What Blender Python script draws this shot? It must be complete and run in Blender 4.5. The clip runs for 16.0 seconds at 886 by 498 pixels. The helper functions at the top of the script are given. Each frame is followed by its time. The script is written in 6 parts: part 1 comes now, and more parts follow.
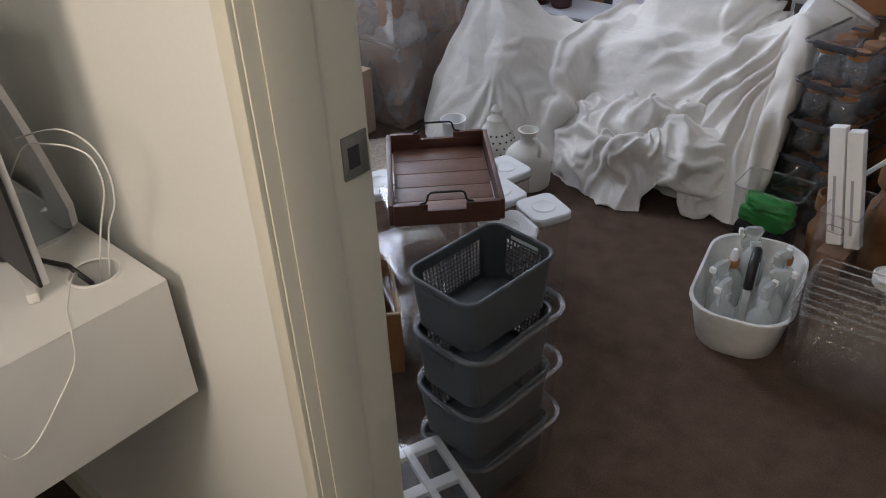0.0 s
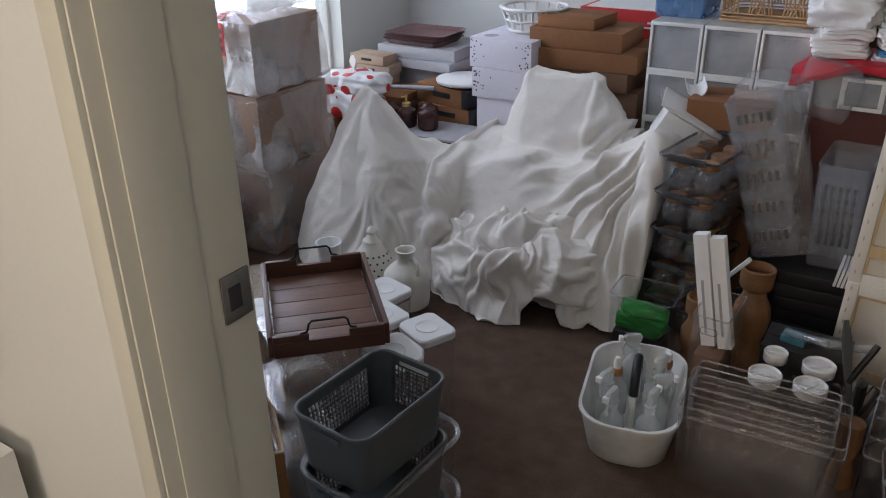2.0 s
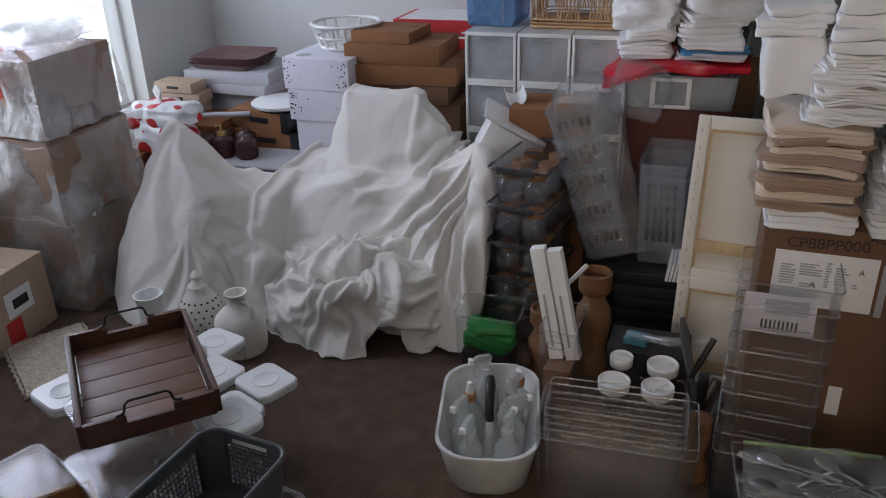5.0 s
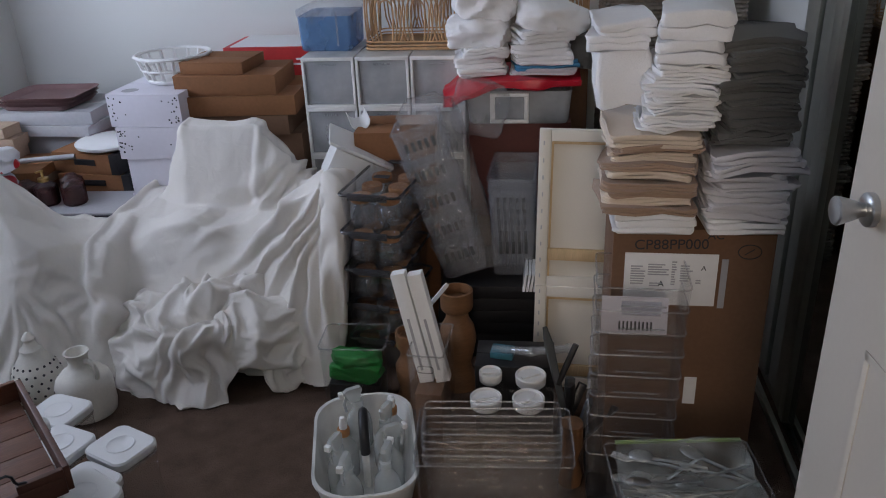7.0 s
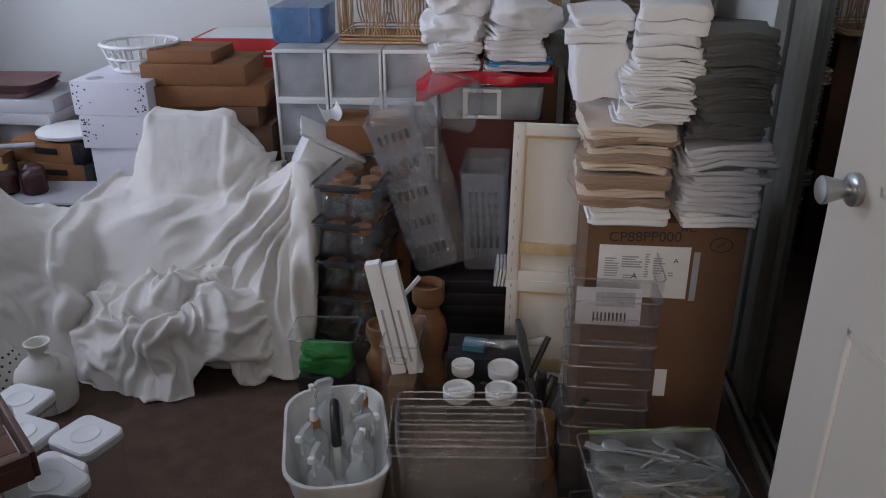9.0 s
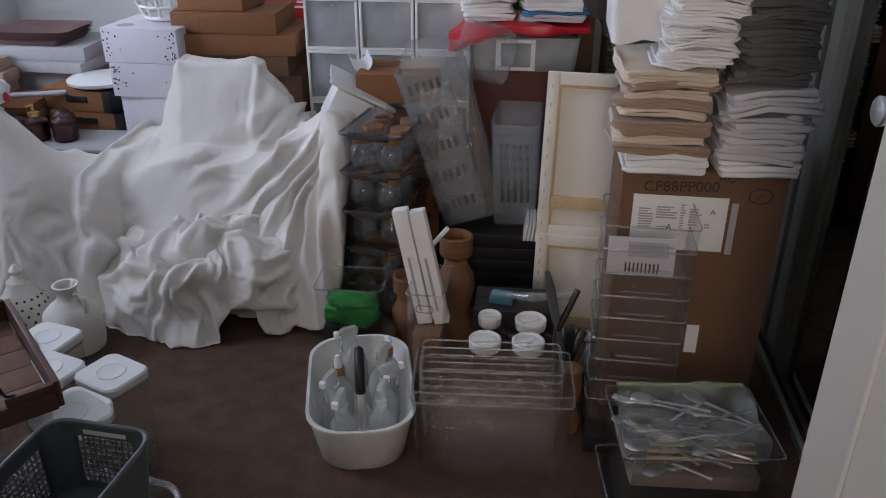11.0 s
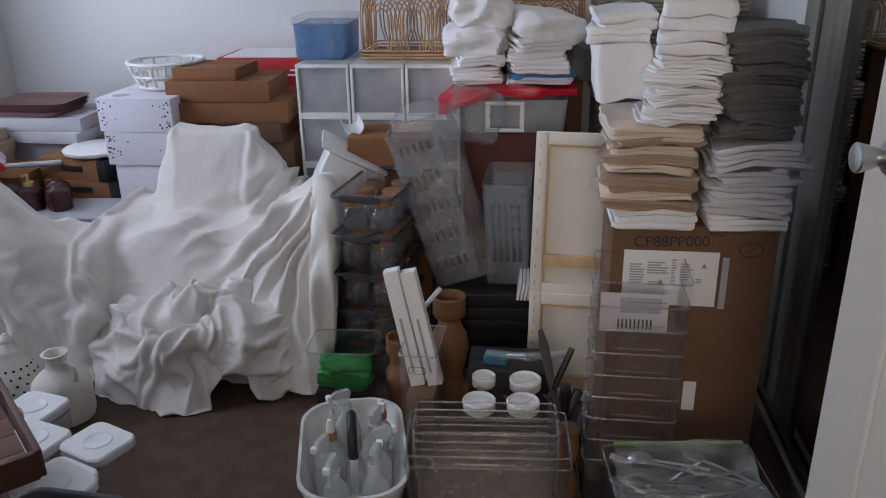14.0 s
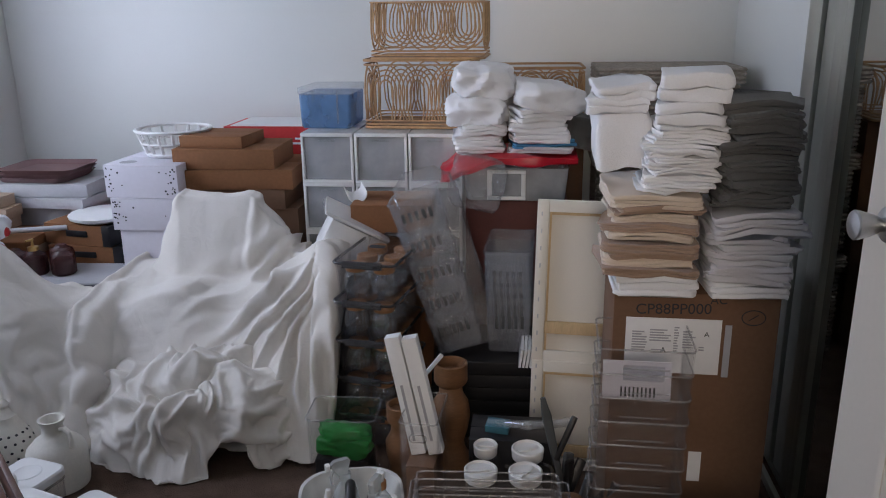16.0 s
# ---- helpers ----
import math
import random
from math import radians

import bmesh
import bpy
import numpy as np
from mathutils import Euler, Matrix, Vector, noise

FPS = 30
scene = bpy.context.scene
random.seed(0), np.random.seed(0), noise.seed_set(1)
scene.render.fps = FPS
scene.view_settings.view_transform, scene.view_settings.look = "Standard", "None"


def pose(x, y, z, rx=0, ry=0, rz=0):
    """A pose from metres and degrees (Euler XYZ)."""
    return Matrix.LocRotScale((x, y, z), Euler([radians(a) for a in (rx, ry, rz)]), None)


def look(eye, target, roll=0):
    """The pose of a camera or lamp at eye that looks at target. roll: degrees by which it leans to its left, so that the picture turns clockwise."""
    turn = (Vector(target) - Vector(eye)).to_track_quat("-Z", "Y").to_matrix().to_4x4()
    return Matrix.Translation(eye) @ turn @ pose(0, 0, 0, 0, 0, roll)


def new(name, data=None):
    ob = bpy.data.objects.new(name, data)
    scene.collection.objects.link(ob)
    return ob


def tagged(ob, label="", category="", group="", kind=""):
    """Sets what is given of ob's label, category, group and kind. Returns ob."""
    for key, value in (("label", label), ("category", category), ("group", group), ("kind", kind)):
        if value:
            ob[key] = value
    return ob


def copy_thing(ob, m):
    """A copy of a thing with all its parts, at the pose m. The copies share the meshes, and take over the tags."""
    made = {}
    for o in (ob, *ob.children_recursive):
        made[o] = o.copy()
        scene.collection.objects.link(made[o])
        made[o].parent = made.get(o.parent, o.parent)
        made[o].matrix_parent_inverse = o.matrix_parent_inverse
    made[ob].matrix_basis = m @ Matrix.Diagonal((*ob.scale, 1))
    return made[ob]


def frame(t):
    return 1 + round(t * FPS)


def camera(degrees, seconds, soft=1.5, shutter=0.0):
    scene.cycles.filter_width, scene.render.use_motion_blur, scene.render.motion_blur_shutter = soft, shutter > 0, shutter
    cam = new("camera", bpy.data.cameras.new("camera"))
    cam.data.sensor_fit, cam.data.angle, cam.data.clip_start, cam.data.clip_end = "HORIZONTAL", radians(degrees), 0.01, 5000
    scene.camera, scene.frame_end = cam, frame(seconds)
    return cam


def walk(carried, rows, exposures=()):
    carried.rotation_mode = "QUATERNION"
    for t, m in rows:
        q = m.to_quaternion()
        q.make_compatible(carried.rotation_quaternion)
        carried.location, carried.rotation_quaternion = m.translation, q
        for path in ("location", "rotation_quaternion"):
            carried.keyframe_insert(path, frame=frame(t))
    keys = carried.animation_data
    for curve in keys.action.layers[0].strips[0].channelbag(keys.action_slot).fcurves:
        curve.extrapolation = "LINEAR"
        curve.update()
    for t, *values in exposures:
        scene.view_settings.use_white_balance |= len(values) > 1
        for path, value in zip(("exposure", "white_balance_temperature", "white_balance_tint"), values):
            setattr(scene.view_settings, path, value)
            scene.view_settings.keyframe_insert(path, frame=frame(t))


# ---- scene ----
cam = camera(58.0, 16.0, soft=1.0)
PATH = [
    (0, (1.405, 0.801, 1.446), (0.281, 2.027, 0.335), -2.6),
    (0.5, (1.384, 0.794, 1.445), (0.294, 2.125, 0.425), -1.5),
    (1, (1.369, 0.798, 1.444), (0.343, 2.218, 0.48), -0.2),
    (1.5, (1.363, 0.815, 1.441), (0.373, 2.302, 0.542), -0.4),
    (2, (1.358, 0.831, 1.433), (0.404, 2.361, 0.569), -0.8),
    (2.5, (1.36, 0.843, 1.435), (0.45, 2.402, 0.575), -1.0),
    (3, (1.353, 0.863, 1.432), (0.496, 2.452, 0.57), -1.2),
    (3.5, (1.334, 0.888, 1.427), (0.527, 2.5, 0.561), -1.4),
    (6, (1.313, 0.998, 1.458), (0.884, 2.764, 0.624), -2.0),
    (6.5, (1.304, 1.001, 1.459), (0.969, 2.792, 0.634), -2.1),
    (7, (1.29, 1.004, 1.454), (1.045, 2.807, 0.624), -2.4),
    (7.5, (1.271, 1.001, 1.445), (1.093, 2.811, 0.612), -2.3),
    (8, (1.264, 1.0, 1.44), (1.122, 2.81, 0.6), -1.8),
    (8.5, (1.259, 0.993, 1.429), (1.13, 2.809, 0.601), -1.1),
    (9, (1.25, 0.988, 1.418), (1.107, 2.807, 0.599), -0.3),
    (11.5, (1.248, 1.003, 1.331), (1.033, 2.778, 0.434), -0.1),
    (12, (1.249, 1.011, 1.324), (1.039, 2.781, 0.418), -0.3),
    (12.5, (1.254, 1.014, 1.323), (1.042, 2.783, 0.413), -0.5),
    (13, (1.265, 1.01, 1.327), (1.044, 2.801, 0.465), -1.0),
    (13.5, (1.265, 1.004, 1.327), (1.043, 2.825, 0.53), -1.1),
    (14, (1.268, 1.001, 1.331), (1.053, 2.849, 0.598), -1.0),
    (14.5, (1.27, 0.998, 1.335), (1.059, 2.878, 0.687), -1.0),
    (15, (1.268, 0.993, 1.329), (1.061, 2.894, 0.742), -0.8),
    (15.5, (1.265, 0.992, 1.327), (1.053, 2.898, 0.76), -0.7),
    (16, (1.268, 0.995, 1.329), (1.045, 2.898, 0.756), -0.7),
]
walk(cam, [(t, look(eye, target, roll)) for t, eye, target, roll in PATH],
     [(0.0, 0.05, 6800, 10), (1.0, -0.16, 6800, 10), (3.5, -0.24, 6950, 11), (6.5, -0.34, 6550, 11), (9.0, -0.33, 6550, 12), (11.5, -0.18, 6650, 12), (14.0, -0.16, 6550, 12), (16.0, -0.19, 6550, 12)])

# ---- light ----
world = bpy.data.worlds.new("sky")
scene.world = world
world.use_nodes = True
wn = world.node_tree
sky = wn.nodes.new("ShaderNodeTexSky")
sky.sky_type, sky.sun_disc = "NISHITA", False
sky.sun_elevation, sky.sun_rotation = radians(40), radians(200)
wn.links.new(sky.outputs[0], wn.nodes["Background"].inputs[0])
wn.nodes["Background"].inputs[1].default_value = 0.12
sun = new("sun", bpy.data.lights.new("sun", "SUN"))
sun.data.energy, sun.data.angle, sun.data.color = 2.0, radians(0.5), (1, 0.95, 0.88)
sun.matrix_world = look((0, 0, 10), (3, 9, 0))


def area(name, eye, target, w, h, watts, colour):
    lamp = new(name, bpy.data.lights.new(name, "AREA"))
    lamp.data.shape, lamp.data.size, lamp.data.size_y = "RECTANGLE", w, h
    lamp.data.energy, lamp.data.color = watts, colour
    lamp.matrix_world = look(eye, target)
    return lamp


area("window_daylight", (-1.27, 3.0, 1.48), (1, 3.35, 1.74), 0.95, 1.2, 34.5, (0.67, 0.75, 1.0))
area("hall_ceiling_light", (1.35, 0.10, 2.38), (1.35, 0.11, 0), 0.3, 0.3, 8.4, (1.0, 0.92, 0.85))
# added warm fill behind the camera, aimed through the doorway; the hall has no window
area("hall_fill_light", (1.15, -1.46, 1.75), (1.25, 1.2, 1.75), 0.8, 1.0, 10.0, (1.0, 0.84, 0.71)).data.spread = radians(80)
scene.view_settings.exposure = 0.0
scene.cycles.transparent_max_bounces = 48


# ---- materials ----
def mat(name, colour, rough=0.6, metal=0.0, var=0.12, scale=6.0, fine=60.0, bump=0.15, depth=0.002, stretch=(1, 1, 1), spec=0.4, sheen=0.0):
    """A surface whose colour wanders at two scales, with a fine relief."""
    m = bpy.data.materials.new(name)
    m.use_nodes = True
    nt, b = m.node_tree, m.node_tree.nodes["Principled BSDF"]
    co = nt.nodes.new("ShaderNodeTexCoord")
    mp = nt.nodes.new("ShaderNodeMapping")
    mp.inputs["Scale"].default_value = stretch
    nt.links.new(co.outputs["Object"], mp.inputs[0])
    n1, n2 = nt.nodes.new("ShaderNodeTexNoise"), nt.nodes.new("ShaderNodeTexNoise")
    n1.inputs["Scale"].default_value, n2.inputs["Scale"].default_value = scale, fine
    n1.inputs["Detail"].default_value, n2.inputs["Detail"].default_value = 4, 3
    for n in (n1, n2):
        nt.links.new(mp.outputs[0], n.inputs["Vector"])
    info = nt.nodes.new("ShaderNodeObjectInfo")
    mix = nt.nodes.new("ShaderNodeMath")
    mix.operation = "ADD"
    nt.links.new(n1.outputs[0], mix.inputs[0])
    nt.links.new(n2.outputs[0], mix.inputs[1])
    add = nt.nodes.new("ShaderNodeMath")
    add.operation = "MULTIPLY_ADD"
    add.inputs[1].default_value = 0.35
    nt.links.new(info.outputs["Random"], add.inputs[0])
    nt.links.new(mix.outputs[0], add.inputs[2])
    ramp = nt.nodes.new("ShaderNodeMapRange")
    ramp.inputs["From Min"].default_value, ramp.inputs["From Max"].default_value = 0.7, 1.7
    ramp.inputs["To Min"].default_value, ramp.inputs["To Max"].default_value = 1 - var, 1 + var
    nt.links.new(add.outputs[0], ramp.inputs["Value"])
    mul = nt.nodes.new("ShaderNodeVectorMath")
    mul.operation = "SCALE"
    mul.inputs[0].default_value = colour[:3]
    nt.links.new(ramp.outputs[0], mul.inputs["Scale"])
    nt.links.new(mul.outputs[0], b.inputs["Base Color"])
    b.inputs["Roughness"].default_value, b.inputs["Metallic"].default_value = rough, metal
    b.inputs["Specular IOR Level"].default_value = spec
    if sheen:
        b.inputs["Sheen Weight"].default_value = sheen
    if bump:
        bp = nt.nodes.new("ShaderNodeBump")
        bp.inputs["Strength"].default_value, bp.inputs["Distance"].default_value = bump, depth
        nt.links.new(n2.outputs[0], bp.inputs["Height"])
        nt.links.new(bp.outputs[0], b.inputs["Normal"])
    return m


def clear(name, tint, body, solid=0.18, rough=0.12, patch=0.25, scale=9.0, wrinkle=0.0):
    """Thin clear plastic: most light passes, some is scattered by the body and some mirrored."""
    m = bpy.data.materials.new(name)
    m.use_nodes = True
    nt, b = m.node_tree, m.node_tree.nodes["Principled BSDF"]
    b.inputs["Base Color"].default_value, b.inputs["Roughness"].default_value = body, 0.5
    tr = nt.nodes.new("ShaderNodeBsdfTransparent")
    tr.inputs[0].default_value = tint
    gl = nt.nodes.new("ShaderNodeBsdfGlossy")
    gl.inputs["Roughness"].default_value = rough
    lw = nt.nodes.new("ShaderNodeLayerWeight")
    lw.inputs[0].default_value = 0.5
    pw, fr = nt.nodes.new("ShaderNodeMath"), nt.nodes.new("ShaderNodeMath")
    pw.operation, fr.operation = "POWER", "MULTIPLY_ADD"
    pw.inputs[1].default_value, fr.inputs[1].default_value, fr.inputs[2].default_value = 4.0, 0.34, 0.03
    nt.links.new(lw.outputs["Facing"], pw.inputs[0])
    nt.links.new(pw.outputs[0], fr.inputs[0])
    co, no = nt.nodes.new("ShaderNodeTexCoord"), nt.nodes.new("ShaderNodeTexNoise")
    no.inputs["Scale"].default_value, no.inputs["Detail"].default_value = scale, 5
    nt.links.new(co.outputs["Object"], no.inputs["Vector"])
    mr = nt.nodes.new("ShaderNodeMapRange")
    mr.inputs["From Min"].default_value, mr.inputs["From Max"].default_value = 0.3, 0.7
    mr.inputs["To Min"].default_value, mr.inputs["To Max"].default_value = solid * (1 - patch), solid * (1 + patch)
    nt.links.new(no.outputs[0], mr.inputs[0])
    if wrinkle:
        wn_, bp = nt.nodes.new("ShaderNodeTexNoise"), nt.nodes.new("ShaderNodeBump")
        wn_.inputs["Scale"].default_value, wn_.inputs["Detail"].default_value, wn_.inputs["Distortion"].default_value = 26, 4, 1.2
        bp.inputs["Strength"].default_value, bp.inputs["Distance"].default_value = wrinkle, 0.01
        nt.links.new(co.outputs["Object"], wn_.inputs["Vector"])
        nt.links.new(wn_.outputs[0], bp.inputs["Height"])
        nt.links.new(bp.outputs[0], gl.inputs["Normal"])
        nt.links.new(bp.outputs[0], b.inputs["Normal"])
    m1, m2 = nt.nodes.new("ShaderNodeMixShader"), nt.nodes.new("ShaderNodeMixShader")
    nt.links.new(mr.outputs[0], m1.inputs[0])
    nt.links.new(tr.outputs[0], m1.inputs[1])
    nt.links.new(b.outputs[0], m1.inputs[2])
    nt.links.new(fr.outputs[0], m2.inputs[0])
    nt.links.new(m1.outputs[0], m2.inputs[1])
    nt.links.new(gl.outputs[0], m2.inputs[2])
    nt.links.new(m2.outputs[0], nt.nodes["Material Output"].inputs[0])
    return m


M = {
    "wall": mat("wall_paint", (0.72, 0.73, 0.70), 0.38, var=0.03, scale=1.5, fine=180, bump=0.08),
    "parcel_card": mat("parcel_cardboard", (0.34, 0.225, 0.165), 0.75, var=0.12, scale=6, fine=90, bump=0.15),
    "trim": mat("trim_gloss", (0.62, 0.61, 0.53), 0.32, var=0.03, scale=3, fine=120, bump=0.04),
    "door": mat("door_paint", (0.60, 0.54, 0.465), 0.4, var=0.03, scale=3, fine=120, bump=0.05),
    "ceil": mat("ceiling_paint", (0.8, 0.79, 0.76), 0.8, var=0.03),
    "carpet": mat("brown_carpet", (0.104, 0.069, 0.051), 0.95, var=0.6, scale=15, fine=240, bump=0.9, depth=0.006, spec=0.1),
    "steel": mat("brushed_steel", (0.48, 0.49, 0.50), 0.32, 1.0, var=0.06, fine=200, bump=0.05),
    "alu": mat("anodised_frame", (0.42, 0.43, 0.39), 0.35, 0.8, var=0.06, bump=0.04),
    "silver": mat("satin_silver", (0.66, 0.67, 0.69), 0.34, 0.85, var=0.04, bump=0.03),
    "plate": mat("worn_grey_plate", (0.23, 0.235, 0.23), 0.42, 0.85, var=0.2, scale=40, fine=200, bump=0.08),
    "mirror": mat("mirror_glass", (0.42, 0.43, 0.42), 0.015, 1.0, var=0.01, bump=0.0),
    "sheet": mat("white_sheet", (0.75, 0.71, 0.655), 0.85, var=0.05, scale=5, fine=350, bump=0.12, sheen=0.2),
    "white": mat("white_plastic", (0.78, 0.78, 0.77), 0.35, var=0.03, bump=0.03),
    "desk": mat("white_laminate", (0.80, 0.80, 0.79), 0.3, var=0.02, bump=0.03),
    "card": mat("cardboard", (0.25, 0.11, 0.047), 0.85, var=0.14, scale=7, fine=90, bump=0.15),
    "card_dark": mat("brown_cardboard", (0.165, 0.09, 0.052), 0.85, var=0.14, scale=7, fine=90, bump=0.15),
    "card_pale": mat("pale_cardboard", (0.46, 0.34, 0.25), 0.8, var=0.14, scale=7, fine=90, bump=0.15),
    "lilac": mat("pale_lilac_card", (0.68, 0.66, 0.72), 0.6, var=0.04, bump=0.05),
    "paper": mat("white_paper", (0.80, 0.80, 0.80), 0.7, var=0.04, bump=0.05),
    "ink": mat("black_ink", (0.03, 0.03, 0.035), 0.7, var=0.1, bump=0.0),
    "greyprint": mat("grey_print", (0.38, 0.38, 0.40), 0.7, var=0.1, bump=0.0),
    "red": mat("red_print", (0.55, 0.03, 0.03), 0.5, var=0.1, bump=0.05),
    "maroon": mat("maroon_card", (0.10, 0.025, 0.02), 0.6, var=0.2, bump=0.1),
    "redbag": mat("red_plastic_bag", (0.50, 0.012, 0.03), 0.3, var=0.15, scale=20, fine=60, bump=0.3),
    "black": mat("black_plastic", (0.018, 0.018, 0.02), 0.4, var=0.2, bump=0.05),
    "wood": mat("walnut_board", (0.17, 0.075, 0.045), 0.45, var=0.4, scale=5, fine=50, bump=0.25, stretch=(1, 9, 9)),
    "wood_rim": mat("walnut_rim", (0.11, 0.045, 0.028), 0.45, var=0.35, scale=6, fine=60, bump=0.2, stretch=(2, 2, 8)),
    "pine": mat("pale_wood", (0.60, 0.44, 0.25), 0.6, var=0.2, scale=6, fine=60, bump=0.15, stretch=(8, 1, 1)),
    "bamboo": mat("bamboo_lid", (0.36, 0.165, 0.062), 0.5, var=0.2, scale=14, fine=80, bump=0.1, stretch=(1, 6, 1)),
    "turned": mat("turned_wood", (0.20, 0.10, 0.046), 0.55, var=0.3, scale=8, fine=70, bump=0.2, stretch=(1, 1, 5)),
    "canvas": mat("raw_canvas", (0.76, 0.725, 0.65), 0.9, var=0.05, scale=4, fine=400, bump=0.2),
    "basket": mat("grey_plastic", (0.085, 0.093, 0.096), 0.5, var=0.08, bump=0.05),
    "rattan": mat("rattan_cane", (0.50, 0.30, 0.145), 0.5, var=0.3, scale=12, fine=60, bump=0.2),
    "woven": mat("grey_woven_paper", (0.34, 0.30, 0.25), 0.85, var=0.4, scale=30, fine=90, bump=0.5, depth=0.004),
    "towel_white": mat("white_towel", (0.80, 0.80, 0.81), 0.95, var=0.05, scale=12, fine=300, bump=0.5, depth=0.003, sheen=0.3),
    "towel_cream": mat("cream_towel", (0.68, 0.57, 0.46), 0.95, var=0.08, scale=12, fine=300, bump=0.5, depth=0.003, sheen=0.3),
    "towel_beige": mat("beige_towel", (0.36, 0.245, 0.175), 0.95, var=0.12, scale=12, fine=300, bump=0.5, depth=0.003, sheen=0.3),
    "towel_dark": mat("charcoal_towel", (0.105, 0.105, 0.10), 0.95, var=0.15, scale=12, fine=300, bump=0.6, depth=0.003, sheen=0.2),
    "towel_grey": mat("pale_grey_towel", (0.58, 0.57, 0.60), 0.95, var=0.06, scale=12, fine=300, bump=0.5, depth=0.003, sheen=0.3),
    "towel_blue": mat("blue_cloth", (0.06, 0.22, 0.40), 0.9, var=0.1, bump=0.3),
    "ceramic": mat("matt_ceramic", (0.72, 0.69, 0.62), 0.6, var=0.08, scale=15, fine=120, bump=0.1),
    "mauve": mat("mauve_tray", (0.20, 0.115, 0.115), 0.45, var=0.08, bump=0.05),
    "amber": clear("amber_glass", (0.45, 0.20, 0.18, 1), (0.10, 0.03, 0.03, 1), 0.45, 0.05),
    "brass": mat("brass_pump", (0.65, 0.45, 0.18), 0.3, 1.0, bump=0.0),
    "green": mat("green_cloth", (0.012, 0.20, 0.035), 0.4, var=0.25, scale=14, fine=40, bump=0.2),
    "greybox": mat("pale_grey_card", (0.44, 0.44, 0.46), 0.65, var=0.08, bump=0.05),
    "loop_cord": mat("beige_cord", (0.46, 0.39, 0.31), 0.9, var=0.5, scale=60, fine=160, bump=0.9, depth=0.006),
    "teal": mat("teal_card", (0.05, 0.17, 0.22), 0.5, var=0.1, bump=0.0),
    "blue": clear("blue_clear_plastic", (0.68, 0.80, 0.95, 1), (0.20, 0.36, 0.56, 1), 0.42, 0.2),
    "clear": clear("clear_plastic", (0.992, 0.990, 0.988, 1), (0.62, 0.60, 0.59, 1), 0.012, 0.05),
    "rim": clear("clear_plastic_edge", (0.9, 0.9, 0.9, 1), (0.55, 0.55, 0.56, 1), 0.16, 0.22),
    "frost": clear("frosted_plastic", (0.94, 0.95, 0.97, 1), (0.60, 0.63, 0.67, 1), 0.145, 0.25),
    "milky": clear("milky_plastic", (0.88, 0.88, 0.86, 1), (0.80, 0.80, 0.77, 1), 0.74, 0.3),
    "bottle": clear("milky_bottle", (0.9, 0.91, 0.9, 1), (0.74, 0.77, 0.77, 1), 0.40, 0.25),
    "smoke": clear("smoke_plastic", (0.965, 0.97, 0.98, 1), (0.22, 0.23, 0.26, 1), 0.02, 0.06),
    "jar": clear("jar_glass", (0.95, 0.96, 0.965, 1), (0.60, 0.62, 0.63, 1), 0.11, 0.03),
    "film": clear("bubble_wrap", (0.98, 0.97, 0.97, 1), (0.70, 0.68, 0.68, 1), 0.30, 0.12, 0.98, 7.0, 0.9),
    "smoke_edge": clear("smoke_plastic_edge", (0.6, 0.61, 0.63, 1), (0.07, 0.07, 0.078, 1), 0.6, 0.15),
    "pane": clear("window_pane", (0.97, 0.98, 1, 1), (0.5, 0.5, 0.5, 1), 0.02, 0.02),
    "drawer": clear("drawer_front_plastic", (0.84, 0.86, 0.88, 1), (0.74, 0.76, 0.79, 1), 0.36, 0.2),
}


# white carrier film printed with red roundels of uneven size
M["roundels"] = mat("roundel_print_film", (0.74, 0.74, 0.76), 0.35, var=0.05, scale=10, fine=50, bump=0.25)
nt = M["roundels"].node_tree
co, vo, cut, mixc = (nt.nodes.new("ShaderNode" + k) for k in ("TexCoord", "TexVoronoi", "Math", "Mix"))
vo.inputs["Scale"].default_value, vo.inputs["Randomness"].default_value = 11.0, 0.55
cut.operation = "LESS_THAN"
cut.inputs[1].default_value = 0.36
mixc.data_type = "RGBA"
mixc.inputs[6].default_value, mixc.inputs[7].default_value = (0.74, 0.74, 0.76, 1), (0.50, 0.02, 0.025, 1)
nt.links.new(co.outputs["Object"], vo.inputs["Vector"])
nt.links.new(vo.outputs["Distance"], cut.inputs[0])
nt.links.new(cut.outputs[0], mixc.inputs[0])
nt.links.new(mixc.outputs[2], nt.nodes["Principled BSDF"].inputs["Base Color"])


# soft wrinkles in the sheets, wider than the weave
for name_, least in (("film", 0.16), ("jar", 0.09)):
    for n in M[name_].node_tree.nodes:
        if n.type == "MATH" and n.operation == "MULTIPLY_ADD":
            n.inputs[2].default_value = least
nt = M["sheet"].node_tree
co, wr, ab, b2 = (nt.nodes.new("ShaderNode" + k) for k in ("TexCoord", "TexNoise", "Math", "Bump"))
wr.inputs["Scale"].default_value, wr.inputs["Detail"].default_value, wr.inputs["Distortion"].default_value = 13, 2, 0.8
ab.operation = "PINGPONG"
ab.inputs[1].default_value = 0.12
b2.inputs["Strength"].default_value, b2.inputs["Distance"].default_value = 0.35, 0.012
nt.links.new(co.outputs["Object"], wr.inputs["Vector"])
nt.links.new(wr.outputs[0], ab.inputs[0])
nt.links.new(ab.outputs[0], b2.inputs["Height"])
first_bump = [n for n in nt.nodes if n.type == "BUMP" and n != b2][0]
nt.links.new(b2.outputs[0], first_bump.inputs["Normal"])


